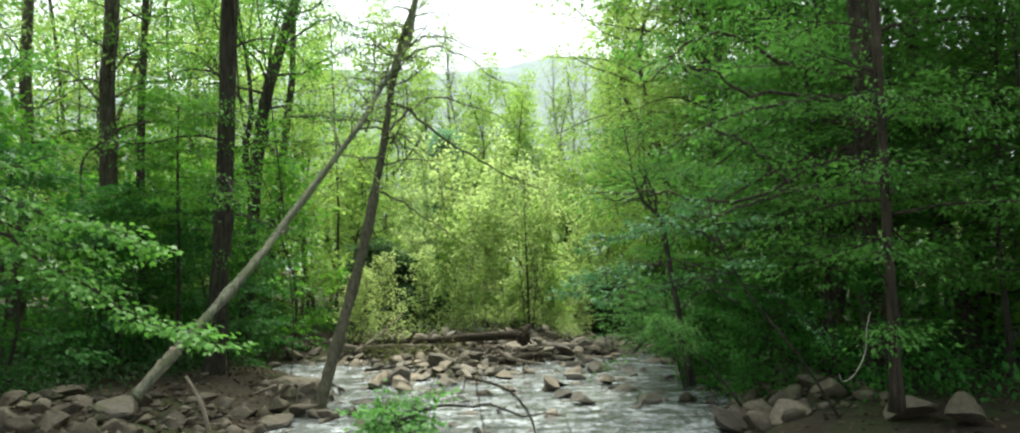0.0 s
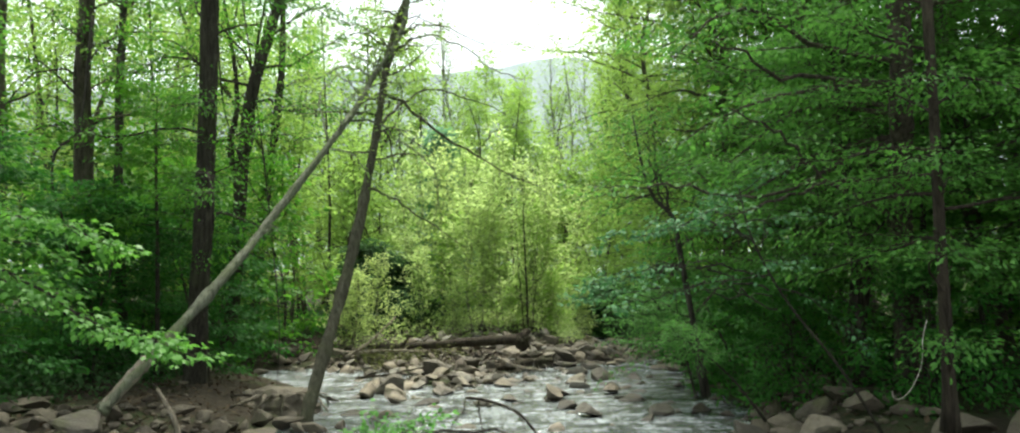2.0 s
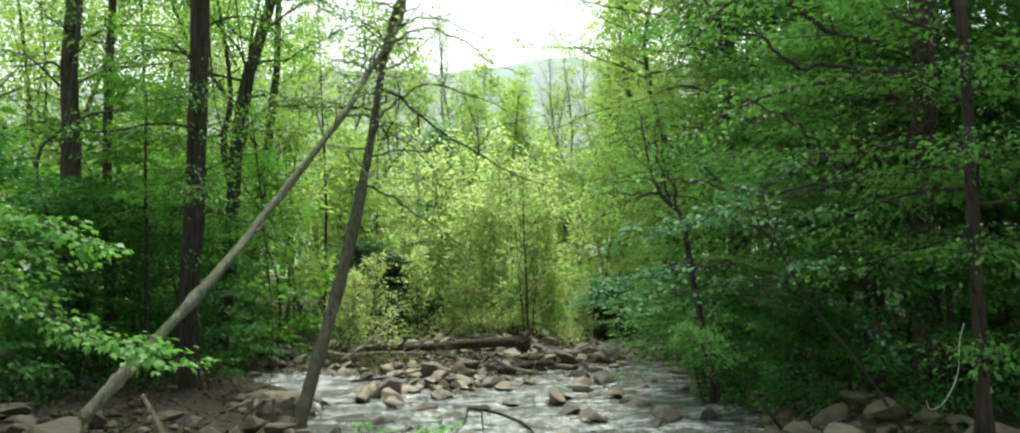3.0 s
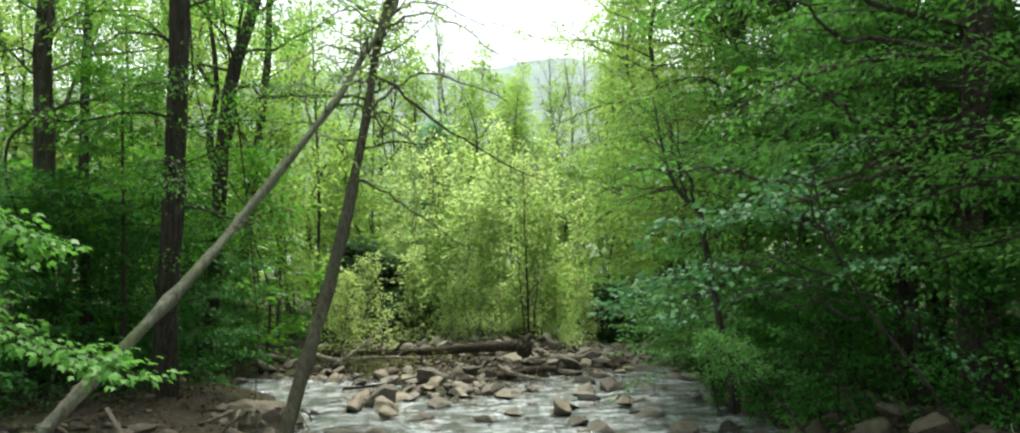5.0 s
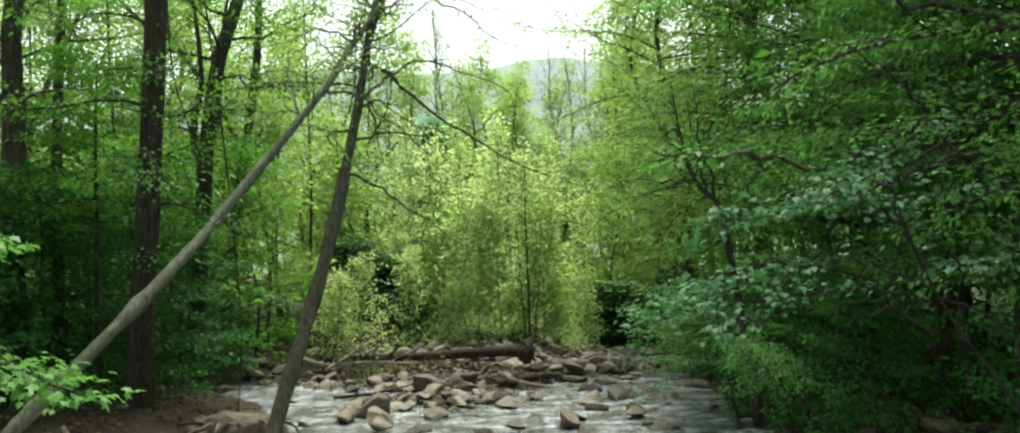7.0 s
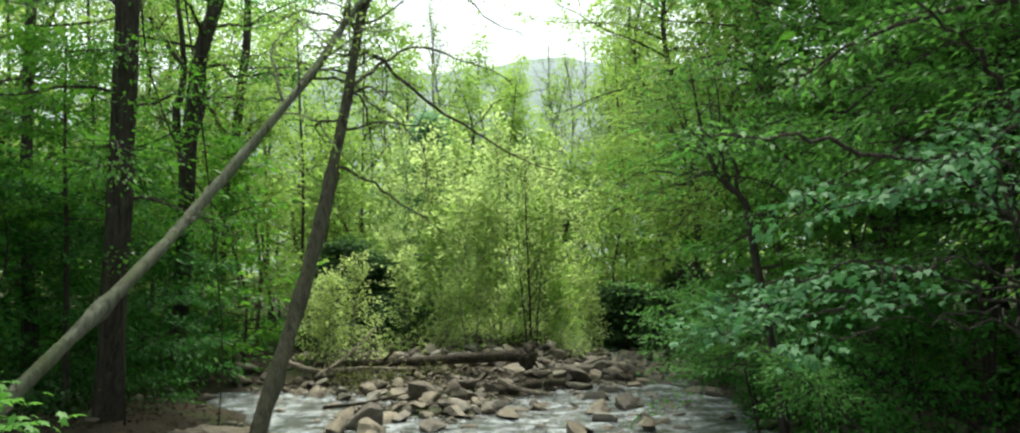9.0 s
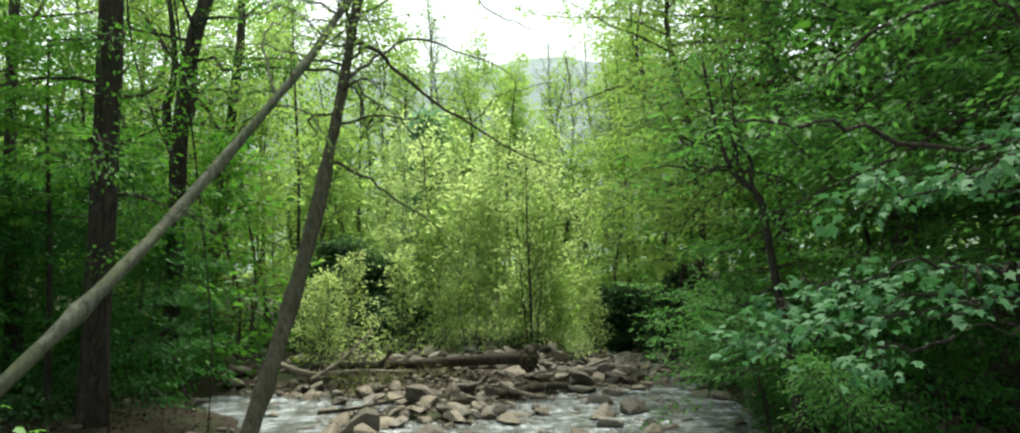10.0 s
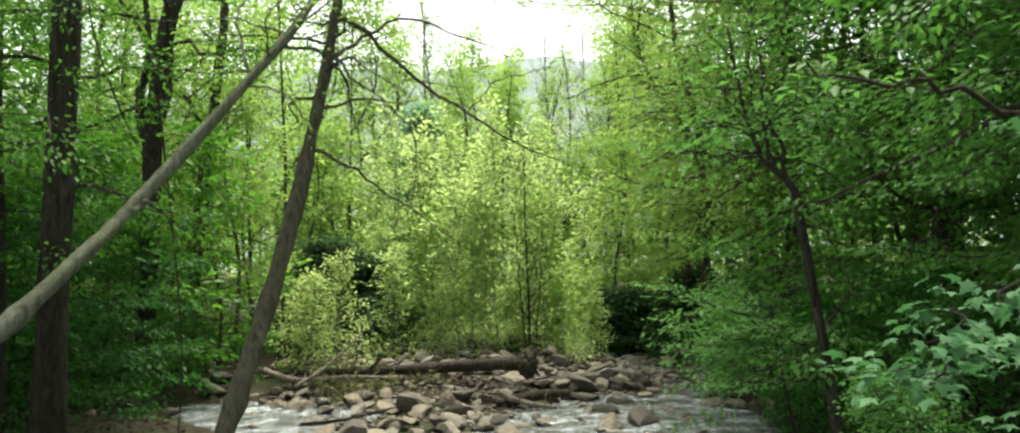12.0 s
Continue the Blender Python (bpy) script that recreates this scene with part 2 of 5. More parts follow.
# ---- mesh helpers ----
def fast_mesh(name, verts, faces, smooth=False):
    """A mesh from arrays; faces all with the same number of corners, or a list of such arrays."""
    me = bpy.data.meshes.new(name)
    groups = faces if isinstance(faces, list) else [faces]
    groups = [np.asarray(g, np.int32) for g in groups if len(g)]
    verts = np.asarray(verts, np.float32)
    sizes = np.concatenate([np.full(len(g), g.shape[1], np.int32) for g in groups])
    loops = np.concatenate([g.ravel() for g in groups])
    me.vertices.add(len(verts))
    me.vertices.foreach_set("co", verts.ravel())
    me.loops.add(len(loops))
    me.loops.foreach_set("vertex_index", loops)
    me.polygons.add(len(sizes))
    starts = np.concatenate([[0], np.cumsum(sizes)[:-1]]).astype(np.int32)
    me.polygons.foreach_set("loop_start", starts)
    me.polygons.foreach_set("loop_total", sizes)
    if smooth:
        me.polygons.foreach_set("use_smooth", np.ones(len(sizes), bool))
    me.update(calc_edges=True)
    return me


def part(name, mesh, material, parent=None, label=""):
    if isinstance(mesh, bmesh.types.BMesh):
        me = bpy.data.meshes.new(name)
        mesh.to_mesh(me)
        mesh.free()
        mesh = me
    if not mesh.materials:
        mesh.materials.append(material)
    ob = new(name, mesh)
    ob.parent = parent
    if label:
        tagged(ob, label)
    return ob


def thing(name, label, category, group="", at=(0, 0, 0), kind=""):
    ob = new(name)
    ob.empty_display_size = 0.2
    ob.location = at
    return tagged(ob, label, category, group, kind)


def smooth_path(pts, n):
    """Catmull-Rom through the points, n samples."""
    p = np.asarray(pts, float)
    p = np.vstack([2 * p[0] - p[1], p, 2 * p[-1] - p[-2]])
    k = len(p) - 3
    u = np.linspace(0, k - 1e-6, n)
    i = u.astype(int)
    f = (u - i)[:, None]
    a, b, c, d = p[i], p[i + 1], p[i + 2], p[i + 3]
    return 0.5 * (2 * b + (c - a) * f + (2 * a - 5 * b + 4 * c - d) * f * f + (3 * b - a - 3 * c + d) * f ** 3)


def tubes_mesh(name, tubes, rng, rough=0.06):
    """One mesh of tapered, slightly knobbly tubes: (points, radii, sides)."""
    vs, fs, base = [], [], 0
    for pts, rad, sides in tubes:
        pts = np.asarray(pts, float)
        n = len(pts)
        tang = np.gradient(pts, axis=0)
        tang /= np.linalg.norm(tang, axis=1)[:, None] + 1e-9
        ref = np.array([0.0, 0.0, 1.0]) if abs(tang[:, 2].mean()) < 0.8 else np.array([1.0, 0.0, 0.0])
        u = np.cross(tang, ref)
        u /= np.linalg.norm(u, axis=1)[:, None] + 1e-9
        w = np.cross(tang, u)
        a = np.linspace(0, 2 * np.pi, sides, endpoint=False)
        r = np.asarray(rad, float)[:, None] * (1 + rough * rng.standard_normal((n, sides)))
        if sides > 8:  # fluted stems
            r *= 1 + 0.07 * np.sin(3 * a + rng.uniform(0, 6)) + 0.04 * np.sin(5 * a + rng.uniform(0, 6))
        ring = pts[:, None, :] + r[..., None] * (np.cos(a)[None, :, None] * u[:, None, :] + np.sin(a)[None, :, None] * w[:, None, :])
        vs.append(ring.reshape(-1, 3))
        i = np.arange(n - 1)[:, None] * sides
        j = np.arange(sides)[None, :]
        j2 = (j + 1) % sides
        fs.append(np.stack([i + j, i + j2, i + sides + j2, i + sides + j], -1).reshape(-1, 4) + base)
        if sides > 3:
            fs.append(np.array([[base + k for k in range(sides)][::-1], [base + (n - 1) * sides + k for k in range(sides)]]))
        base += n * sides
    by = {}
    for f in fs:
        by.setdefault(f.shape[1], []).append(f)
    return fast_mesh(name, np.concatenate(vs), [np.concatenate(g) for g in by.values()], smooth=True)


OVAL = (np.array([(0, 0, 0), (0.42, 0.27, 0.05), (1, 0, -0.10), (0.42, -0.27, 0.05)]), np.array([(0, 2, 1), (0, 3, 2)]))
POINTED = (np.array([(0, 0, 0), (0.30, 0.30, 0.05), (0.62, 0.20, 0.02), (1, 0, -0.14), (0.62, -0.20, 0.02), (0.30, -0.30, 0.05)]),
           np.array([(0, 2, 1), (0, 3, 2), (0, 4, 3), (0, 5, 4)]))
SLIM = (np.array([(0, 0, 0), (0.4, 0.13, 0.03), (1, 0, -0.10), (0.4, -0.13, 0.03)]), np.array([(0, 2, 1), (0, 3, 2)]))
MAPLE = (np.array([(0.30, 0, 0.03), (0, 0, 0), (-0.08, 0.30, -0.03), (0.22, 0.26, 0.02), (0.42, 0.55, -0.08), (0.50, 0.24, 0.02), (1, 0, -0.12),
                   (0.50, -0.24, 0.02), (0.42, -0.55, -0.08), (0.22, -0.26, 0.02), (-0.08, -0.30, -0.03)]),
         np.array([(0, k, k % 10 + 1) for k in range(1, 11)]))


def leaf_frames(pos, way, size, rng, tilt):
    """Rotation columns (along, across, normal) of leaves that point along way and face mostly up."""
    n = len(pos)
    way = way + 0.35 * rng.standard_normal((n, 3))
    way /= np.linalg.norm(way, axis=1)[:, None] + 1e-9
    up = np.array([0, 0, 1.0]) + tilt * rng.standard_normal((n, 3))
    side = np.cross(up, way)
    side /= np.linalg.norm(side, axis=1)[:, None] + 1e-9
    return way, side, np.cross(way, side)


def leaf_mesh(name, pos, way, size, shape, rng, tilt=0.45):
    """Leaves as folded blades at pos, joined."""
    v, f = shape
    n = len(pos)
    way, side, nor = leaf_frames(pos, way, size, rng, tilt)
    loc = v[None] * size[:, None, None]
    co = pos[:, None, :] + loc[..., 0:1] * way[:, None] + loc[..., 1:2] * side[:, None] + loc[..., 2:3] * nor[:, None]
    fc = f[None] + (np.arange(n) * len(v))[:, None, None]
    return fast_mesh(name, co.reshape(-1, 3), fc.reshape(-1, f.shape[1]))


def single_leaves(pos, way, size, shape, rng, tilt, material, parent):
    """Leaves as objects of their own on one shared mesh."""
    me = fast_mesh("leaf", shape[0], shape[1])
    me.materials.append(material)
    for p, a, s, n, k in zip(pos, *leaf_frames(pos, way, size, rng, tilt), size):
        ob = new("leaf", me)
        ob.parent = parent
        ob.matrix_basis = Matrix(((a[0], s[0], n[0], p[0]), (a[1], s[1], n[1], p[1]), (a[2], s[2], n[2], p[2]), (0, 0, 0, 1))) @ Matrix.Diagonal((k, k, k, 1))


def along(path, s):
    u = np.clip(s, 0, 1) * (len(path) - 1)
    i = min(int(u), len(path) - 2)
    return path[i] + (path[i + 1] - path[i]) * (u - i)


def bough(p0, d, length, rng, n=6, droop=-0.1, wob=0.17):
    """A wandering branch line."""
    pts = [np.array(p0, float)]
    d = np.array(d, float)
    d /= np.linalg.norm(d)
    for _ in range(n - 1):
        pts.append(pts[-1] + d * length / (n - 1))
        d = d + wob * rng.standard_normal(3) + np.array([0, 0, droop])
        d /= np.linalg.norm(d)
    return np.array(pts)


def twigs_and_leaves(line, r0, rng, n2, len2, nleaf, spread, start=0.2, flat=0.45, twig_sides=3):
    """Side twigs and leaf places along one branch line."""
    tubes, pos, way = [], [], []
    for j in range(n2):
        s = start + (1 - start) * (j + rng.random()) / n2
        p = along(line, s)
        t = along(line, min(s + 0.08, 1)) - along(line, max(s - 0.08, 0))
        t = t / (np.linalg.norm(t) + 1e-9)
        side = np.cross(t, (0, 0, 1.0))
        side /= np.linalg.norm(side) + 1e-9
        sg = 1 if j % 2 else -1
        d = t * rng.uniform(0.5, 1.1) + side * sg * rng.uniform(0.5, 1.1) + np.array([0, 0, rng.uniform(-0.25, 0.35)])
        tw = bough(p, d, len2 * (1.15 - 0.55 * s) * rng.uniform(0.6, 1.25), rng, 4, -0.06)
        tubes.append((tw[[0, 2, 3]], np.array([0.38, 0.22, 0.1]) * r0, twig_sides))
        k = max(2, int(nleaf * rng.uniform(0.7, 1.3)))
        u = rng.random(k) ** 0.7
        i = np.minimum((u * 3).astype(int), 2)
        q = tw[i] + (tw[i + 1] - tw[i]) * (u * 3 - i)[:, None]
        off = rng.standard_normal((k, 3)) * spread * np.array([1, 1, flat])
        pos.append(q + off)
        w = (tw[-1] - tw[0])[None] / (np.linalg.norm(tw[-1] - tw[0]) + 1e-9) + off / (spread + 1e-9) * 0.6
        w[:, 2] -= 0.35
        way.append(w)
    return tubes, pos, way


def grow(path, rad, rng, n1, span, len1, elev, n2, len2, nleaf, spread, az=None, droop=-0.06, profile=None, flat=0.45, r1=0.42, wob=0.17, stout=1.0):
    """Limbs (each with its twigs) and leaf places on a trunk path. elev: degrees at the bottom and the top of the crown."""
    limbs, pos, way = [], [], []
    for i in range(n1):
        f = (i + rng.random()) / n1
        s = span[0] + (span[1] - span[0]) * f
        p = along(path, s)
        r = np.interp(s, np.linspace(0, 1, len(rad)), rad)
        a = i * 2.4 + rng.uniform(-0.5, 0.5) if az is None else rng.uniform(*az)
        e = radians(elev[0] + (elev[1] - elev[0]) * f + rng.uniform(-9, 9))
        k = profile(f) if profile else 1.05 - 0.65 * f
        d = (math.cos(a) * math.cos(e), math.sin(a) * math.cos(e), math.sin(e))
        line = bough(p, d, len1 * k * rng.uniform(0.7, 1.2), rng, 7, droop, wob)
        rr = min(max(0.007, r * r1), stout * (0.011 * len1 * k + 0.004))
        t2, p2, w2 = twigs_and_leaves(line, rr * 0.75, rng, n2, len2 * (0.55 + 0.45 * k), nleaf, spread, flat=flat, start=0.12)
        limbs.append([(line, np.linspace(rr, rr * 0.22, 7), 5)] + t2)
        pos += p2
        way += w2
    return limbs, pos, way


def tree(name, label, pts, r_base, r_top, bark, leaves, seed, leaf=0.08, shape=OVAL, n1=20, span=(0.4, 1.0), len1=2.5, elev=(10, 50), n2=6, len2=0.9,
         nleaf=30, spread=0.16, az=None, droop=-0.05, profile=None, flat=0.45, flare=1.5, category="tree", group="", extra=(), sides=14, r1=0.42, tilt=0.45, split=False, twigs=False, near=None, wob=0.17, stout=1.0, knots=0):
    """One tree: trunk, limbs and crown. split: each limb is a part of its own; otherwise the limbs belong to the trunk's mesh."""
    rng = np.random.default_rng(seed)
    base = np.array(pts[0], float)
    path = smooth_path(np.array(pts, float) - base, 22)
    path[1:-1, :2] += np.cumsum(rng.standard_normal((20, 2)), axis=0) * r_base * (0.16 if r_base > 0.11 else 0.06) * np.sin(np.linspace(0, np.pi, 20))[:, None]
    u = np.linspace(0, 1, 22)
    rad = (r_base + (r_top - r_base) * u) * (1 + 0.05 * rng.standard_normal(22))
    rad[:3] *= np.array([flare, 1 + (flare - 1) * 0.4, 1 + (flare - 1) * 0.1])
    root = thing(name, label, category, group, tuple(base))
    limbs, pos, way = grow(path, rad, rng, n1, span, len1, elev, n2, len2, nleaf, spread, az, droop, profile, flat, r1, wob, stout)
    for line, r0, a2, l2, k2 in extra:
        line = smooth_path(np.array(line, float) - base, 16)
        line[1:-1] += rng.standard_normal((14, 3)) * 0.02
        t2, p2, w2 = twigs_and_leaves(line, r0 * 0.6, rng, a2, l2, k2, spread, 0.15, flat) if a2 else ([], [], [])
        limbs.append([(line, np.linspace(r0, r0 * 0.25, 16), 6)] + t2)
        pos += p2
        way += w2
    if knots:  # swellings and scars on the stem
        kr = np.random.default_rng(seed + 500)
        fine = np.linspace(0, 1, 70)
        path = np.stack([np.interp(fine, u, path[:, i]) for i in range(3)], -1) + kr.standard_normal((70, 3)) * r_base * 0.035
        rad = np.interp(fine, u, rad) * (1 + 0.035 * kr.standard_normal(70))
        for k in kr.integers(4, 64, knots):
            rad[k - 1:k + 2] *= np.array([1.07, 1.2, 1.05])
    wood = [(path, rad, sides)]
    if not split:
        wood += [t for limb in limbs for t in limb]
    part("trunk", tubes_mesh("trunk", wood, rng, 0.05), bark, root)
    if split:
        for limb in limbs:
            ob = part("limb", tubes_mesh("limb", limb[:1] if twigs else limb, rng, 0.03), bark, root)
            for tw in limb[1:] if twigs else ():
                part("twig", tubes_mesh("twig", [tw], rng, 0.02), bark, ob)
    if pos and leaves is not None:
        pos, way = np.concatenate(pos), np.concatenate(way)
        size = leaf * rng.uniform(0.6, 1.25, len(pos))
        if near is not None:  # the leaves that hang by the way are single pieces
            order = np.argsort(np.linalg.norm(pos + base - np.array(near), axis=1))
            one, rest = order[:280], order[280:]
            single_leaves(pos[one], way[one], size[one], shape, rng, tilt, leaves, root)
            pos, way, size = pos[rest], way[rest], size[rest]
        part("crown", leaf_mesh("crown", pos, way, size, shape, rng, tilt), leaves, root)
    return root


# ---- ground: creek bed, gravel bar, banks ----
def ease(a, b, x):
    t = np.clip((x - a) / (b - a), 0, 1)
    return t * t * (3 - 2 * t)


def lumps(x, y, k, seed):
    r = np.random.default_rng(seed)
    z = 0
    for _ in range(6):
        a, ph = r.uniform(0, 6.28), r.uniform(0, 6.28)
        f = k * r.uniform(0.6, 1.7)
        z = z + np.sin((x * np.cos(a) + y * np.sin(a)) * f + ph)
    return z / 6


def height(x, y):
    x, y = np.asarray(x, float), np.asarray(y, float)
    shift = 0.018 * np.clip(y - 24, 0, 60) ** 1.6  # the creek bends away upstream
    xr = x - shift
    side = np.interp(y, [0, 8, 11, 14], [1.2, 1.2, 2.2, 2.8])
    right = ease(0, 1.8, xr - side) * 0.6 + np.clip(xr - side - 1.8, 0, 60) * 0.05
    edge = np.interp(y, [-10, 8, 12, 14.5, 16.4, 18, 19.5, 22, 24.5], [-3.0, -3.0, -2.5, -2.5, -3.0, -3.5, -4.6, -5.4, -4.2])
    left = ease(0, 2.4, edge - x) * 0.55 + np.clip(edge - x - 2.4, 0, 60) * 0.045
    isle = ease(18.5, 25, y) * ease(1.6 + shift * 0.6, 0.3 + shift * 0.6, x) * 0.62
    bar = 0.24 * np.exp(-((x + 1.1) / 1.7) ** 2) * ease(15.5, 18.5, y) * (1 - ease(21, 24, y))
    bar = bar + 0.25 * np.exp(-((x - 1.7) / 1.3) ** 2) * ease(19.2, 21.2, y) * (1 - ease(25, 28, y))
    bed = -0.16 + 0.015 * np.clip(y - 19, 0, 60)
    far = 0.012 * np.clip(y - 30, 0, 200)
    z = bed + bar + np.maximum(np.maximum(left, right), isle) + far
    return z + 0.05 * lumps(x, y, 1.6, 3) + 0.02 * lumps(x, y, 6, 4)


def grid_mesh(name, xs, ys, zf):
    gx, gy = np.meshgrid(xs, ys)
    v = np.stack([gx, gy, zf(gx, gy)], -1).reshape(-1, 3)
    nx = len(xs)
    i = (np.arange(len(ys) - 1)[:, None] * nx + np.arange(nx - 1)[None]).ravel()
    return fast_mesh(name, v, np.stack([i, i + 1, i + nx + 1, i + nx], -1), smooth=True)


xs = np.concatenate([[-900, -400, -200, -120, -80, -55, -40, -30, -24, -20], np.arange(-17, 12.01, 0.2), [14, 17, 21, 26, 34, 45, 60, 85, 120, 200, 400, 900]])
ys = np.concatenate([[-900, -400, -200, -100, -60, -40, -28, -20, -15, -11, -8], np.arange(-6, 7.9, 0.4), np.arange(8, 36.01, 0.2), [38, 41, 45, 50, 57, 66, 80, 100, 140, 200, 400, 900]])
tagged(part("ground", grid_mesh("ground", xs, ys, height), GROUND), "brown forest floor with leaf litter and creek bank", "ground", kind="structure")


def water_height(x, y):
    z = 0.0 + 0.014 * np.clip(y - 18, 0, 60)
    return z + 0.012 * lumps(x, y, 5, 8) + 0.008 * lumps(x, y, 13, 9)


tagged(part("water", grid_mesh("water", np.arange(-7, 16.01, 0.2), np.concatenate([np.arange(-30, -6, 2.0), np.arange(-6, 7.9, 0.4), np.arange(8, 40.01, 0.2)]), water_height), WATER),
       "shallow rippling creek water reflecting a white sky", "water", kind="structure")


def hill_height(x, y):
    ridge = 83 + 4 * np.sin(x / 90 + 0.4) + 4 * np.sin(x / 47 + 2) + 2 * np.sin(x / 15) + 0.04 * np.abs(x)
    return -6 + ridge * ease(150, 330, y) * (1 - 0.5 * ease(340, 480, y)) + 2.0 * lumps(x, y, 0.25, 5)


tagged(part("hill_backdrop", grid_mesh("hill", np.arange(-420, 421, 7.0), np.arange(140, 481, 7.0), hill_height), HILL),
       "distant wooded hillside, its haze painted in as pale blue-grey", "hill", kind="structure")


# ---- stones ----
def stone_mesh(name, seed, flat=0.6, cuts=3, material=None):
    rng = np.random.default_rng(seed)
    bm = bmesh.new()
    bmesh.ops.create_icosphere(bm, subdivisions=cuts, radius=1.0)
    planes = rng.standard_normal((11, 3)) * np.array([1, 1, 1.3])
    planes /= np.linalg.norm(planes, axis=1)[:, None]
    cut = rng.uniform(0.30, 0.72, 11)
    for v in bm.verts:
        c = np.array(v.co)
        for _ in range(2):
            for pl, k in zip(planes, cut):
                d = c @ pl
                if d > k:
                    c -= pl * (d - k)
        c *= 1.25 + 0.06 * noise.noise(Vector(c * 1.6 + seed)) + 0.05 * noise.noise(Vector(c * 4 + seed))
        v.co = (c[0], c[1] * 0.8, c[2] * flat)
    me = bpy.data.meshes.new(name)
    bm.to_mesh(me)
    bm.free()
    me.materials.append(material or ROCK)
    return me


STONES = [stone_mesh("stone", 40 + k, 0.44 + 0.08 * (k % 5)) for k in range(10)]
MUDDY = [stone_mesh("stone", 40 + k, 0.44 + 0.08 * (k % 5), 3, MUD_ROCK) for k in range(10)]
PEBBLES = [stone_mesh("pebble", 40 + k, 0.44 + 0.08 * (k % 5), 2) for k in range(10)]
CHIPS = [stone_mesh("pebble", 60 + k, 0.40 + 0.08 * (k % 5), 1) for k in range(10)]


def boulder(x, y, z, r, k, turn, label, sy=1.0, sz=1.0, tip=0):
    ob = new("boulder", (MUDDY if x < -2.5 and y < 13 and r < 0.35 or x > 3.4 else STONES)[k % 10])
    ob.matrix_world = pose(x, y, z, tip, tip * 0.6, turn) @ Matrix.Diagonal((r, r * sy, r * sz, 1))
    return tagged(ob, label, "boulder", "boulders in the creek")


stone_rng = np.random.default_rng(77)
stones = thing("gravel_bar", "heap of tan and grey river stones in the creek bed", "stones", kind="structure")


def stone_density(x, y):
    w = 0.26
    if y > 13 and x < np.interp(y, [13, 16.4, 18, 19.5, 22, 24.5], [-2.7, -3.2, -3.7, -4.8, -5.6, -4.4]):
        return 0.03
    if -3.8 < x < 0.7 and 17 < y < 22.5:
        w = 1.0
    elif -3.0 < x < 0.7 and 13 < y <= 17:
        w = 0.7
    elif x < -2.4 and y < 12.4:
        w = 0.7
    elif x < -2.9 and y < 16:
        w = 0.03
    elif 0.7 <= x < 3.2 and y > 19.4:
        w = 1.0
    elif 0.7 <= x < 2.4 and 12.5 < y <= 20.5:
        w = 0.62
    elif 2.6 < x < 4.2:
        w = 0.45
    elif x < -4.2:
        w = 0.1
    return w


placed, near_stones, rest_stones = np.zeros((3500, 3)), [], {True: [], False: []}
count = 0
while count < 3500:
    x, y = stone_rng.uniform(-6.5, 4.4), stone_rng.uniform(9.3, 27)
    if stone_rng.random() > stone_density(x, y):
        continue
    r = 0.05 + 0.22 * stone_rng.random() ** 2.2
    if x < -2.4 and y < 12.5:
        r = min(r, 0.2)
    if x < -3.2 and 13 < y < 18 and r > 0.1:
        continue
    if -3.3 < x < 0.6 and r > 0.13 and 0 < 20.55 - 0.43 * x - y < 1.1:
        continue
    if -0.5 < x < 1.0 and 18.3 < y < 19.5 and r > 0.08:
        continue
    p = placed[:count]
    if np.any((x - p[:, 0]) ** 2 + (y - p[:, 1]) ** 2 < (0.62 * (r + p[:, 2])) ** 2):
        if stone_rng.random() > 0.03:
            continue
    placed[count] = x, y, r
    count += 1
for x, y, r in placed:
    z = float(height(x, y)) + r * stone_rng.uniform(0.2, 0.45)
    m = pose(x, y, z, stone_rng.uniform(-25, 25), stone_rng.uniform(-25, 25), stone_rng.uniform(0, 360)) @ Matrix.Diagonal((r, r * stone_rng.uniform(0.75, 1.25), r, 1))
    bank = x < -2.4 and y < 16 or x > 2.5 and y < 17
    if r > 0.15 and len(near_stones) < 300:
        near_stones.append((m, int(stone_rng.integers(10)), bank))
    else:
        rest_stones[bank].append((m, int(stone_rng.integers(10))))


def joined_stones(items):
    vv, ff, nb = [], [], 0
    for m, k in items:
        me = (PEBBLES if m.to_scale()[0] > 0.085 else CHIPS)[k]
        co = np.array([v.co[:] for v in me.vertices])
        mm = np.array(m)
        vv.append(co @ mm[:3, :3].T + mm[:3, 3])
        ff.append(np.array([p.vertices[:] for p in me.polygons]) + nb)
        nb += len(co)
    return fast_mesh("small_stones", np.concatenate(vv), np.concatenate(ff))


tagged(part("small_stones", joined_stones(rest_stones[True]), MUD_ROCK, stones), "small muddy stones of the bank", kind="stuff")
tagged(part("small_stones", joined_stones(rest_stones[False]), ROCK, stones), "small mixed river stones", kind="stuff")

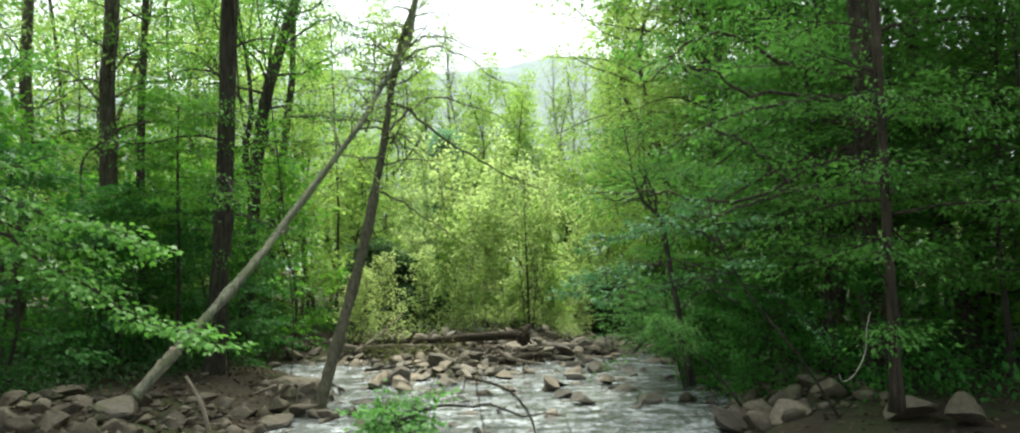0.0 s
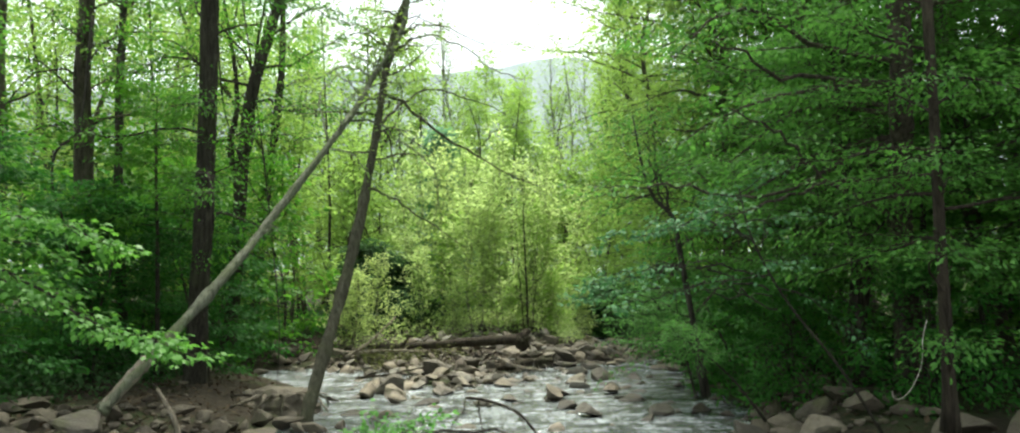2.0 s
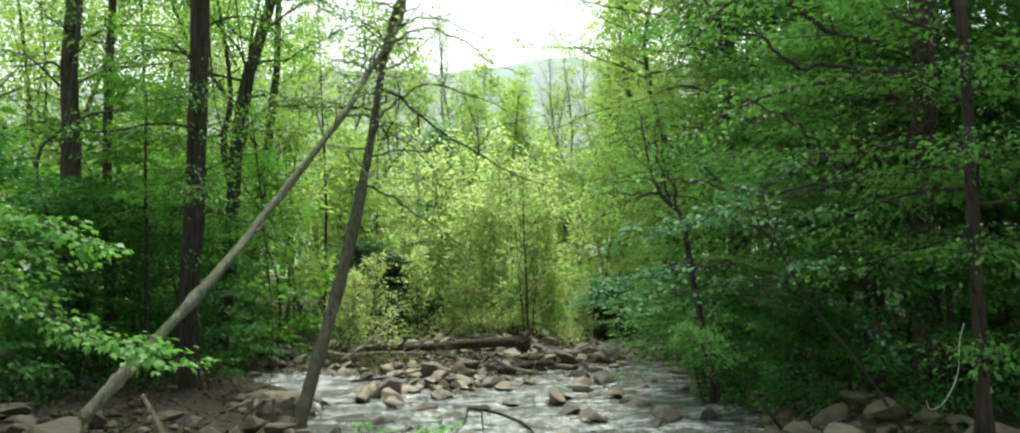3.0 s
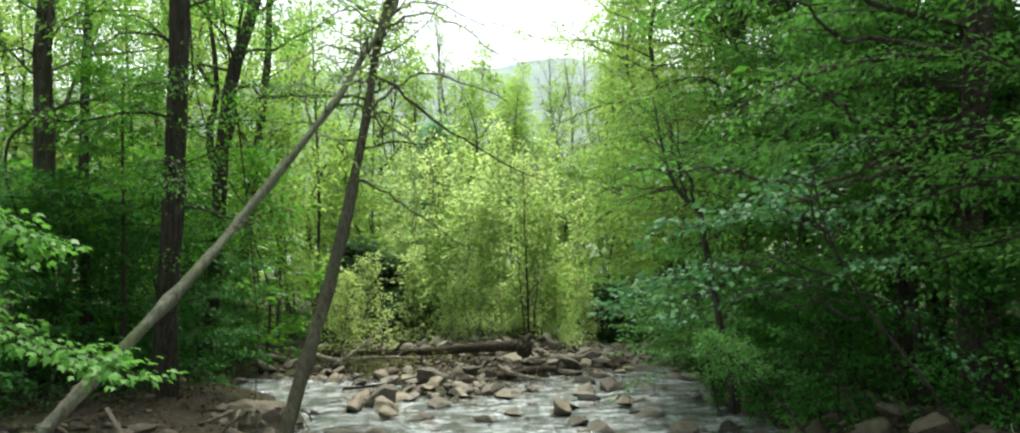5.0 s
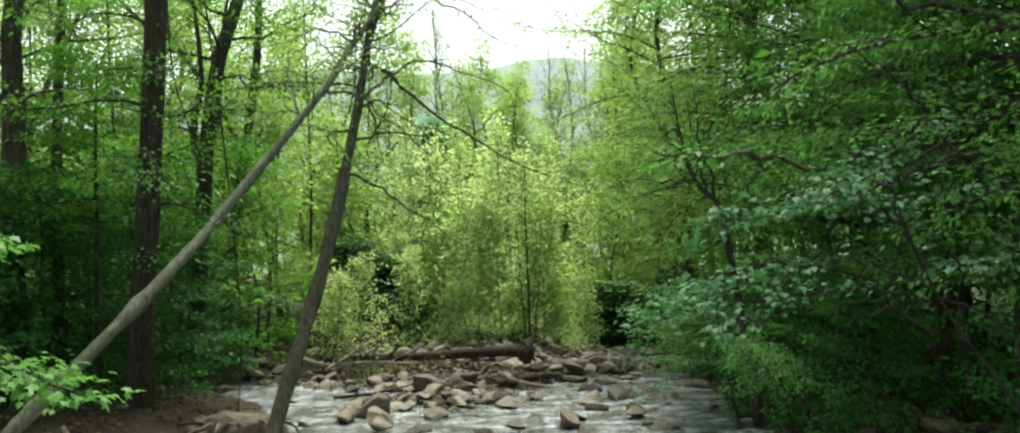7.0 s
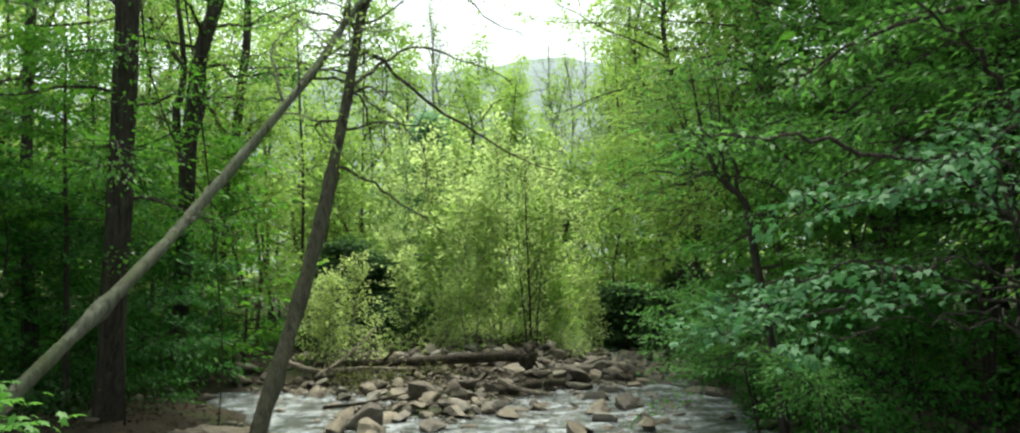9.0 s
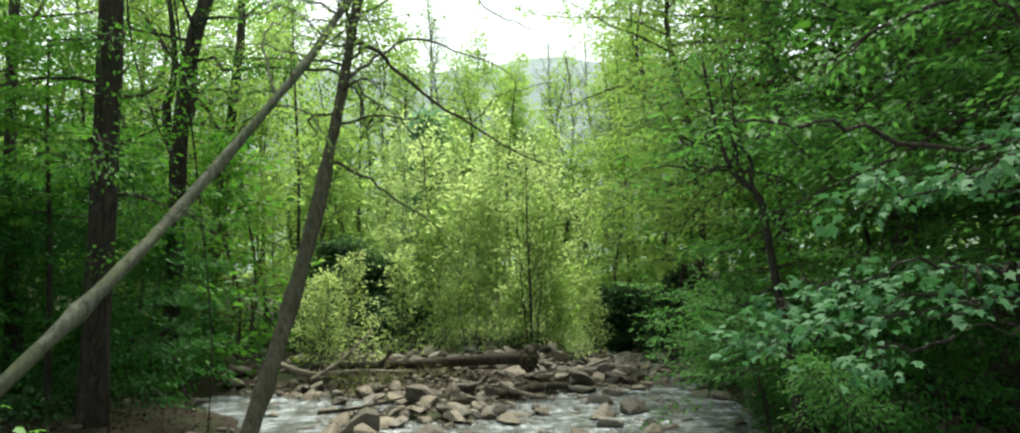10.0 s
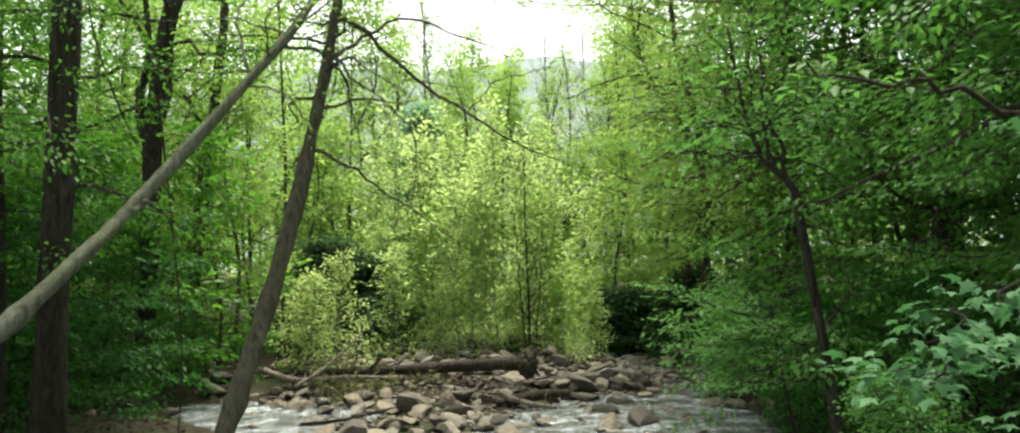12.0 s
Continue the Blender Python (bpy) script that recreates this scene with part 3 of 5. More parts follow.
# ---- the trees that stand out ----
G_FOREST = "trees of the creekside wood"
tree("tree", "tall dark-barked tree trunk with vines on the creek bank", [(-5.22, 15.08, 0.0), (-4.88, 14.47, 2.7), (-4.67, 14.29, 6.41), (-4.5, 14.1, 11), (-4.4, 14.0, 15)], 0.165, 0.10,
     BARK_DARK, LEAF_MAPLE, 1, 0.072, n1=30, span=(0.26, 1), len1=2.0, elev=(15, 55), n2=9, nleaf=50, r1=0.22, group=G_FOREST, split=True, wob=0.3,
     extra=[([(-4.9, 14.45, 2.2), (-4.75, 14.2, 2.35), (-4.5, 13.95, 2.4)], 0.008, 6, 0.3, 12), ([(-4.85, 14.4, 3.1), (-5.1, 14.1, 3.3), (-5.4, 13.9, 3.35)], 0.009, 7, 0.35, 14),
            ([(-4.75, 14.3, 3.9), (-4.5, 14.0, 4.15), (-4.1, 13.8, 4.2)], 0.009, 7, 0.35, 14), ([(-4.8, 14.35, 4.6), (-5.0, 14.0, 4.8), (-5.2, 13.6, 4.75)], 0.009, 7, 0.35, 14)])
tree("tree", "dark forked tree leaning over the undergrowth", [(-6.74, 21.37, 0.03), (-6.17, 20.3, 2.1), (-5.54, 18.94, 5.34), (-5.0, 19.0, 7.6), (-4.3, 19.2, 10), (-3.9, 19.3, 13)], 0.17, 0.06,
     BARK_DARK, LEAF_MAPLE, 2, 0.085, n1=24, span=(0.42, 1), len1=2.7, n2=8, nleaf=55, group=G_FOREST, split=True, wob=0.3, r1=0.32,
     extra=[([(-5.85, 19.6, 3.9), (-5.95, 19.4, 5.0), (-5.8, 19.3, 6.2), (-6.1, 19.3, 8.5)], 0.10, 6, 0.8, 20),
            ([(-5.7, 19.3, 4.5), (-5.5, 19.5, 5.4), (-5.55, 19.6, 6.5), (-5.2, 19.6, 8.5)], 0.08, 6, 0.8, 20)])
tree("tree", "slender dark tree with ragged bark", [(-7.5, 25.9, 0.4), (-7.0, 25.5, 3.6), (-6.3, 24.8, 7.8), (-6.1, 24.6, 13)], 0.17, 0.06,
     BARK_DARK, LEAF_SPRING, 3, 0.11, n1=26, span=(0.25, 1), len1=1.9, n2=6, nleaf=36, group=G_FOREST, split=True, wob=0.3, r1=0.3)
tree("tree", "broad dark tree trunk standing in green undergrowth", [(-7.9, 16.9, 0.6), (-7.6, 16.3, 4.4), (-7.25, 15.8, 7.3), (-7.1, 15.7, 14)], 0.19, 0.10,
     BARK_BROWN, LEAF_MAPLE, 4, 0.08, n1=22, span=(0.38, 1), len1=2.0, elev=(20, 55), r1=0.25, n2=8, nleaf=30, group=G_FOREST, split=True, wob=0.3)
tree("tree", "thin dark trunk among leaves", [(-7.2, 17.0, 0.6), (-7.3, 17.0, 4.5), (-7.2, 17.0, 7.5), (-7.0, 17, 12)], 0.10, 0.05,
     BARK_DARK, LEAF_SPRING, 5, 0.10, n1=16, span=(0.5, 1), len1=1.8, n2=5, nleaf=28, group=G_FOREST, split=True)
tree("tree", "brown tree trunk deep in the wood", [(-10.6, 18.5, 0.8), (-10.5, 18.4, 4.5), (-10.3, 18.3, 14)], 0.19, 0.09,
     BARK_BROWN, LEAF_SPRING, 6, 0.10, n1=24, span=(0.36, 1), len1=2.8, n2=7, nleaf=48, group=G_FOREST, split=True, wob=0.3, r1=0.3)
# the pair that leans together over the creek
tree("leaning_tree", "pale mossy tree leaning steeply out over the creek", [(-4.68, 10.76, 0.58), (-4.56, 10.96, 0.79), (-3.79, 12.25, 2.06), (-3.38, 13.3, 2.98), (-2.5, 14.35, 4.5), (-2.2, 15.08, 5.35), (-1.75, 15.74, 6.44), (-1.65, 15.9, 8.0)], 0.069, 0.032,
     BARK_GREY, LEAF_SPRING, 7, 0.075, n1=26, span=(0.52, 1), len1=1.5, elev=(0, 60), n2=9, len2=0.6, nleaf=4, spread=0.1, flare=1.3, category="tree", r1=0.3, split=True, twigs=True, wob=0.34, droop=-0.03, stout=1.35, knots=9,
     extra=[([(-2.5, 14.35, 4.5), (-2.21, 15.0, 4.62), (-1.97, 15.4, 4.43), (-1.56, 15.86, 4.19), (-1.26, 16.18, 3.72), (-1.42, 16.5, 2.89)], 0.022, 5, 0.45, 2),
            ([(-2.75, 14.1, 4.1), (-3.0, 14.5, 4.9), (-2.9, 15.0, 5.3), (-2.5, 15.2, 5.75)], 0.02, 5, 0.4, 3),
            ([(-3.52, 12.97, 2.68), (-3.4, 13.0, 2.75), (-3.28, 13.0, 2.76)], 0.036, 0, 0, 0),
            ([(-2.2, 15.08, 5.35), (-2.6, 14.9, 5.5), (-3.1, 14.8, 5.3), (-3.6, 14.7, 5.2)], 0.018, 7, 0.5, 3),
            ([(-1.95, 15.4, 5.9), (-2.4, 15.3, 6.3), (-2.9, 15.2, 6.4), (-3.4, 15.1, 6.7)], 0.018, 7, 0.5, 3)])
tree("leaning_tree", "brown tree leaning over the stony creek with bare arching branches", [(-2.93, 12.77, -0.15), (-2.83, 13.07, 0.39), (-2.5, 14.11, 2.11), (-2.18, 14.9, 4.11), (-1.97, 15.6, 5.98), (-1.71, 16.39, 7.32), (-1.4, 17.0, 9.0)], 0.097, 0.040,
     BARK_OLIVE, LEAF_SPRING, 8, 0.075, n1=34, span=(0.48, 1), len1=1.7, elev=(5, 55), n2=9, len2=0.6, nleaf=4, spread=0.1, flare=1.45, category="tree", r1=0.3, split=True, twigs=True, wob=0.34, droop=-0.05, stout=1.35, knots=9,
     extra=[([(-2.07, 15.27, 5.1), (-1.93, 16.0, 5.18), (-1.52, 16.73, 4.89), (-1.07, 17.15, 4.59), (-0.64, 17.57, 4.42), (-0.03, 17.98, 4.04), (0.72, 18.4, 3.81)], 0.034, 10, 0.7, 2),
            ([(-2.13, 15.06, 4.55), (-2.08, 15.8, 4.85), (-1.79, 16.42, 5.26), (-1.3, 16.78, 5.53), (-0.87, 17.14, 5.46), (-0.01, 17.5, 5.15)], 0.03, 11, 0.7, 2),
            ([(-2.28, 14.65, 3.45), (-2.01, 15.4, 3.42), (-1.74, 15.95, 3.17), (-1.38, 16.28, 2.99), (-0.82, 16.6, 2.55)], 0.022, 6, 0.5, 3),
            ([(-1.97, 15.6, 5.98), (-1.4, 16.1, 6.35), (-0.8, 16.5, 6.25), (-0.2, 16.9, 5.9), (0.3, 17.2, 5.75)], 0.022, 12, 0.6, 3),
            ([(-1.92, 15.75, 6.2), (-1.6, 16.3, 6.6), (-1.1, 16.8, 6.7), (-0.5, 17.2, 6.5), (0.1, 17.5, 6.55)], 0.02, 12, 0.6, 3),
            ([(-0.64, 17.57, 4.42), (-0.3, 17.5, 4.75), (0.2, 17.5, 4.95), (0.75, 17.6, 5.05)], 0.012, 4, 0.35, 2)])
tree("understorey_tree", "slim young maple with leafy layers between the trunks", [(-6.05, 15.7, 0.5), (-6.0, 15.6, 2.5), (-5.95, 15.4, 3.9), (-5.9, 15.3, 5.2)], 0.045, 0.012, BARK_DARK, LEAF_MAPLE, 9, 0.085, n1=26, span=(0.42, 1), len1=1.3,
     elev=(-5, 40), n2=8, len2=0.5, nleaf=26, spread=0.1, flat=0.16, tilt=0.3, group=G_FOREST, split=True)
# right bank
tree("tree", "brown tree trunk on the shaded bank", [(4.75, 11.3, 0.6), (4.3, 10.5, 2.9), (3.85, 9.5, 4.9), (3.6, 9.2, 10), (3.5, 9.2, 14)], 0.15, 0.07,
     BARK_BROWN, LEAF_BANK, 11, 0.068, n1=32, span=(0.27, 1), len1=3.0, elev=(3, 40), n2=9, nleaf=54, flat=0.22, tilt=0.3, az=(-0.4, 3.5), group=G_FOREST, split=True,
     extra=[([(3.96, 9.7, 3.85), (3.6, 9.32, 3.81), (2.91, 9.04, 3.79), (2.42, 8.76, 3.77), (2.09, 8.48, 3.89), (1.77, 8.2, 3.93)], 0.03, 9, 0.5, 4),
            ([(4.25, 10.4, 2.9), (3.3, 9.53, 2.84), (2.65, 9.07, 2.66), (1.79, 8.6, 2.41)], 0.03, 9, 0.5, 7),
            ([(4.25, 10.4, 2.5), (3.33, 9.62, 2.76), (2.8, 9.25, 3.09), (2.42, 8.88, 3.29), (1.94, 8.5, 3.41)], 0.028, 9, 0.5, 6),
            ([(4.0, 9.9, 3.3), (2.8, 9.6, 2.8), (2.08, 9.4, 2.7), (1.78, 9.24, 2.78), (1.5, 9.08, 2.77), (1.25, 8.92, 2.76), (0.99, 8.76, 2.76), (0.78, 8.6, 2.78)], 0.02, 8, 0.4, 10)])
# the dark log bark paints the bank's shade onto this trunk
tree("tree", "slim trunk on the shaded bank, bark darkened for shade", [(3.52, 8.05, 0.6), (3.48, 7.95, 2.0), (3.42, 7.8, 3.8), (3.4, 7.8, 9)], 0.052, 0.03,
     LOG_BARK, LEAF_BANK, 12, 0.055, n1=22, span=(0.36, 1), len1=1.3, elev=(5, 40), n2=9, nleaf=46, flat=0.22, tilt=0.3, az=(-0.6, 2.7), group=G_FOREST, split=True,
     extra=[([(3.49, 7.97, 1.1), (3.3, 7.6, 1.35), (3.2, 7.3, 1.4), (3.15, 7.1, 1.32)], 0.009, 12, 0.4, 26), ([(3.48, 7.95, 1.75), (3.25, 7.7, 2.0), (3.2, 7.4, 2.08), (3.3, 7.1, 2.0)], 0.010, 12, 0.4, 26),
            ([(3.46, 7.9, 2.5), (3.35, 7.6, 2.75), (3.15, 7.35, 2.8), (3.0, 7.1, 2.72)], 0.010, 12, 0.42, 26), ([(3.45, 7.85, 3.1), (3.3, 7.6, 3.35), (3.25, 7.35, 3.4), (3.3, 7.1, 3.35)], 0.009, 10, 0.4, 24)])
tree("tree", "stout brown trunk half hidden by leaves", [(4.6, 15.25, 0.7), (4.68, 15.2, 2.5), (4.8, 15.2, 6), (4.9, 15.2, 14)], 0.18, 0.08,
     BARK_BROWN, LEAF_BANK, 13, 0.085, n1=34, span=(0.16, 1), len1=3.2, elev=(-5, 40), n2=9, nleaf=50, flat=0.22, tilt=0.3, group=G_FOREST, split=True)
tree("sapling", "dark crooked sapling forking over the bank", [(2.66, 13.1, 0.25), (2.5, 12.95, 1.22), (2.37, 12.9, 2.01), (2.3, 12.9, 2.46), (2.25, 12.9, 2.76), (2.06, 12.9, 2.95), (1.98, 12.9, 3.06), (1.9, 12.9, 3.28), (1.84, 12.9, 3.56), (1.75, 12.9, 4.2)], 0.048, 0.012,
     BARK_DARK, LEAF_BANK, 14, 0.06, n1=14, span=(0.6, 1), len1=1.2, elev=(5, 45), n2=7, nleaf=20, len2=0.55, category="tree", split=True, twigs=True,
     extra=[([(1.99, 12.9, 3.06), (1.71, 12.88, 3.05), (1.42, 12.85, 3.08), (1.14, 12.85, 3.05), (0.93, 12.8, 2.96)], 0.015, 7, 0.5, 10),
            ([(2.25, 12.9, 2.76), (2.19, 12.92, 3.05), (2.11, 12.95, 3.3), (2.05, 12.95, 3.6), (2.0, 13.0, 4.3)], 0.024, 7, 0.6, 14),
            ([(2.28, 12.9, 2.7), (2.38, 12.8, 2.5), (2.5, 12.7, 2.26), (2.6, 12.6, 1.9)], 0.018, 3, 0.4, 20),
            ([(2.1, 12.9, 2.92), (2.06, 13.0, 3.3), (1.98, 13.1, 3.7), (2.0, 13.1, 4.4)], 0.018, 6, 0.6, 14)])
# maple shrub whose leaves hang beside the way, and the maple on the other side
tree("maple_shrub", "leafy maple shrub held out over the water, sky sheen painted in its leaves", [(3.0, 8.1, 0.55), (2.6, 7.95, 1.15), (2.15, 7.8, 1.7), (1.85, 7.65, 2.2), (1.75, 7.6, 2.6)], 0.012, 0.007,
     BARK_DARK, LEAF_SHEEN_TINT, 15, 0.038, shape=MAPLE, near=(0.3, 6.9, 1.95), n1=9, span=(0.55, 1), len1=0.9, elev=(-5, 30), n2=6, nleaf=12, len2=0.3, spread=0.05, flat=0.3, tilt=0.35, category="shrub",
     extra=[([(1.98, 7.72, 1.8), (1.5, 7.6, 1.98), (1.15, 7.55, 2.02)], 0.009, 0, 0, 0), ([(1.3, 7.57, 2.01), (1.15, 7.55, 2.02), (0.85, 7.42, 1.97), (0.62, 7.3, 1.92), (0.47, 7.2, 1.87)], 0.007, 15, 0.17, 11),
            ([(2.05, 7.75, 1.65), (1.5, 7.7, 1.82), (1.0, 7.56, 1.83)], 0.008, 0, 0, 0), ([(1.1, 7.6, 1.84), (0.75, 7.45, 1.80), (0.55, 7.35, 1.79), (0.42, 7.25, 1.77)], 0.006, 14, 0.17, 10),
            ([(1.85, 7.65, 2.2), (1.5, 7.3, 2.32), (1.15, 7.08, 2.29), (0.85, 6.95, 2.22), (0.58, 6.78, 2.15)], 0.008, 18, 0.17, 11),
            ([(1.9, 7.68, 2.1), (1.5, 7.1, 2.36), (1.2, 6.85, 2.36), (0.95, 6.75, 2.28)], 0.007, 14, 0.17, 11),
            ([(1.95, 7.7, 1.9), (1.4, 7.2, 2.02), (1.0, 6.95, 1.98)], 0.008, 0, 0, 0), ([(1.15, 7.05, 2.0), (1.0, 6.95, 1.98), (0.75, 6.85, 1.92), (0.52, 6.82, 1.88)], 0.006, 13, 0.17, 10),
            ([(2.0, 7.72, 1.75), (1.5, 7.35, 1.84), (1.0, 7.17, 1.79)], 0.007, 0, 0, 0), ([(1.05, 7.18, 1.79), (0.8, 7.1, 1.75), (0.62, 7.05, 1.71)], 0.005, 8, 0.17, 8)])
tree("bank_tree", "small bank tree with fine leaves in flat layers", [(4.3, 11.6, 0.65), (4.15, 11.4, 1.7), (4.0, 11.2, 3.0), (3.9, 11.1, 4.6)], 0.05, 0.02,
     BARK_DARK, LEAF_BANK, 18, 0.058, n1=36, span=(0.42, 1), len1=1.55, elev=(-4, 35), n2=9, nleaf=44, len2=0.6, spread=0.12, flat=0.16, tilt=0.28, profile=lambda f: 1.0 - 0.3 * f, group=G_FOREST, split=True)
for x, y, h, turn, reach in ((2.3, 14.6, 1.9, 7, 1.5), (2.6, 15.6, 1.8, 11, 1.3), (2.9, 17.0, 1.6, 13, 1.2)):
    z = float(height(x + 0.6, y)) - 0.03
    tree("spray_shrub", "low shrub spreading pale green sprays over the water", [(x + 0.6, y + 0.1, z), (x + 0.4, y, z + 0.5 * h), (x + 0.25, y - 0.1, z + h)], 0.02, 0.008,
         BARK_DARK, LEAF_SPRAY, turn, 0.055, n1=13, span=(0.6, 1), len1=reach, elev=(-3, 14), droop=-0.01, n2=9, nleaf=16, len2=0.42, spread=0.08, flat=0.12, tilt=0.25, az=(2.2, 4.6), category="shrub", group="sprays along the bank")
tree("frond_shrub", "bank shrub holding flat pale green fronds over the water", [(3.35, 14.2, 0.5), (3.2, 14.1, 0.9), (3.0, 14.0, 1.25), (2.9, 13.9, 1.5)], 0.022, 0.010, BARK_DARK, LEAF_SPRAY, 19, 0.05, n1=6, span=(0.5, 1), len1=0.8,
     elev=(-5, 15), n2=8, nleaf=16, len2=0.3, spread=0.05, flat=0.08, tilt=0.2, az=(2.2, 4.4), category="shrub", group="sprays along the bank",
     extra=[([(3.0, 14.0, 1.2), (2.3, 13.75, 1.48), (1.65, 13.45, 1.75), (1.08, 13.2, 1.95)], 0.012, 26, 0.42, 20),
            ([(3.05, 14.1, 1.1), (2.4, 14.2, 1.25), (1.85, 14.2, 1.42), (1.4, 14.2, 1.55)], 0.012, 20, 0.40, 18),
            ([(3.1, 14.1, 0.95), (2.4, 13.9, 0.95), (1.9, 13.6, 1.0), (1.45, 13.4, 1.02)], 0.011, 18, 0.38, 16)])
tree("maple_tree", "young maple holding leafy boughs over the bank, green brightened as if lit", [(-6.3, 8.6, 0.6), (-6.1, 8.7, 2.2), (-5.9, 8.8, 4.0), (-5.8, 8.8, 6.5)], 0.06, 0.02,
     BARK_DARK, LEAF_LIT, 17, 0.072, shape=MAPLE, near=(-2.9, 8.6, 1.4), n1=22, span=(0.34, 1), len1=1.8, elev=(0, 40), n2=8, nleaf=24, len2=0.6, spread=0.10, flat=0.3, tilt=0.35, category="tree", split=True,
     extra=[([(-6.1, 8.7, 2.6), (-5.28, 8.9, 2.55), (-4.84, 8.84, 2.23), (-4.34, 8.78, 1.96), (-3.85, 8.72, 1.66), (-3.3, 8.66, 1.47), (-2.85, 8.6, 1.33)], 0.022, 30, 0.5, 24),
            ([(-6.0, 8.8, 3.1), (-5.34, 9.0, 2.93), (-4.83, 9.07, 2.72), (-4.31, 9.13, 2.57), (-3.79, 9.2, 2.35)], 0.02, 24, 0.5, 22)])


# ---- understorey and wood behind, copied ----
def proto(name, seed, h, r, bark, leaves, label, **kw):
    rng = np.random.default_rng(seed)
    pts = [(0, 0, 0)] + [(rng.normal(0, 0.04 * h), rng.normal(0, 0.04 * h), h * k) for k in (0.35, 0.7, 1.0)]
    return tree(name, label, pts, r, r * 0.25, bark, leaves, seed, group=kw.pop("group", G_FOREST), **kw)


def scatter(protos, spots, rng, smin=0.85, smax=1.15):
    for k, (x, y) in enumerate(spots):
        src = protos[k % len(protos)]
        s = rng.uniform(smin, smax)
        m = pose(x, y, float(height(x, y)) - 0.05, rng.uniform(-3, 3), rng.uniform(-3, 3), rng.uniform(0, 360))
        ob = copy_thing(src, m)
        ob.scale = (s, s, s * rng.uniform(0.9, 1.1))


def spots_in(rng, n, x0, x1, y0, y1, gap, avoid=lambda x, y: False):
    out = []
    tries = 0
    while len(out) < n and tries < 4000:
        tries += 1
        x, y = rng.uniform(x0, x1), rng.uniform(y0, y1)
        if avoid(x, y) or any((x - a) ** 2 + (y - b) ** 2 < gap * gap for a, b in out):
            continue
        out.append((x, y))
    return out


def settle(protos, spots):
    for p, (x, y) in zip(protos, spots):
        p.location = (x, y, float(height(x, y)) - 0.05)


plan_rng = np.random.default_rng(5)
dome = lambda f: 0.65 + 0.6 * math.sin(min(1, f * 1.15) * 3.1) ** 0.8 * 0.9 - 0.3 * f
under = [proto("understorey_tree", 21, 4.6, 0.04, BARK_DARK, LEAF_MAPLE, "leafy green understorey maple", leaf=0.185, n1=25, span=(0.06, 1), len1=1.8, elev=(-5, 45), n2=7, len2=0.8, nleaf=12, spread=0.16, profile=dome),
         proto("understorey_tree", 22, 5.6, 0.05, BARK_DARK, LEAF_MAPLE, "leafy green understorey tree in layers", leaf=0.185, n1=27, span=(0.06, 1), len1=2.1, elev=(-8, 40), n2=7, len2=0.85, nleaf=12, spread=0.16, profile=dome, flat=0.22),
         proto("understorey_tree", 23, 3.0, 0.03, BARK_DARK, LEAF_SHADE, "low understorey tree, green darkened for shade", leaf=0.13, n1=26, span=(0.02, 1), len1=1.6, elev=(-5, 45), n2=7, len2=0.7, nleaf=22, spread=0.15, profile=dome)]
fresh = [proto("understorey_tree", 24, 5.8, 0.05, BARK_BROWN, LEAF_SPRING, "young tree in fresh yellow-green leaf", leaf=0.145, n1=28, span=(0.06, 1), len1=1.9, elev=(0, 55), n2=7, len2=0.8, nleaf=16, spread=0.17, profile=dome)]
slender = [proto("slender_tree", 26, 12, 0.08, BARK_BROWN, LEAF_SPRING, "slender tree in pale fresh leaf", leaf=0.19, n1=34, span=(0.12, 1), len1=1.9, elev=(25, 65), n2=7, len2=0.8, nleaf=13, spread=0.2, profile=dome)]
left_front = [(-7.8, 15.9), (-8.6, 14.6), (-7.4, 17.4), (-9.8, 16.2), (-7.6, 18.6), (-7.0, 20.0), (-10.8, 14.0), (-9.4, 12.0), (-8.4, 10.6), (-5.6, 22.2), (-7.2, 22.8), (-9.2, 19.6)]
scatter([under[2], under[0]], left_front, plan_rng, 0.8, 1.05)
deep = [proto("understorey_tree", 27, 3.4, 0.03, BARK_DARK, LEAF_DEEP_SHADE, "low understorey tree, leaf colour darkened for deep shade", leaf=0.10, n1=26, span=(0.02, 1), len1=1.6, elev=(-5, 40), n2=7, len2=0.7, nleaf=34, spread=0.14, profile=dome, flat=0.22)]
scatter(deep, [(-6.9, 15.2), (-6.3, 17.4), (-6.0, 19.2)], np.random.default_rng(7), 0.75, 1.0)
left_wood = spots_in(plan_rng, 8, -22, -6.0, 20, 36, 1.9, lambda x, y: x / y > -0.22)
scatter([fresh[0], under[1]], left_wood, plan_rng)
layered = [proto("bank_tree", 29, 5.4, 0.045, BARK_DARK, LEAF_BANK, "leafy bank tree with fine leaves in flat layers", leaf=0.078, n1=30, span=(0.28, 1), len1=1.8, elev=(-6, 40), n2=8, len2=0.7, nleaf=27, spread=0.14, profile=dome, flat=0.16, tilt=0.28)]
settle(layered, [(5.4, 12.0)])
scatter(layered, [(5.0, 15.4), (5.3, 18.0), (6.6, 15.6)], np.random.default_rng(17), 1.45, 1.6)
scatter(layered, [(4.5, 10.9), (5.3, 8.9), (5.9, 10.3), (4.5, 12.6), (4.5, 14.2), (6.6, 9.4), (5.9, 7.3), (6.4, 12.6), (7.4, 8.4), (7.8, 10.8)], np.random.default_rng(15), 0.75, 1.05)
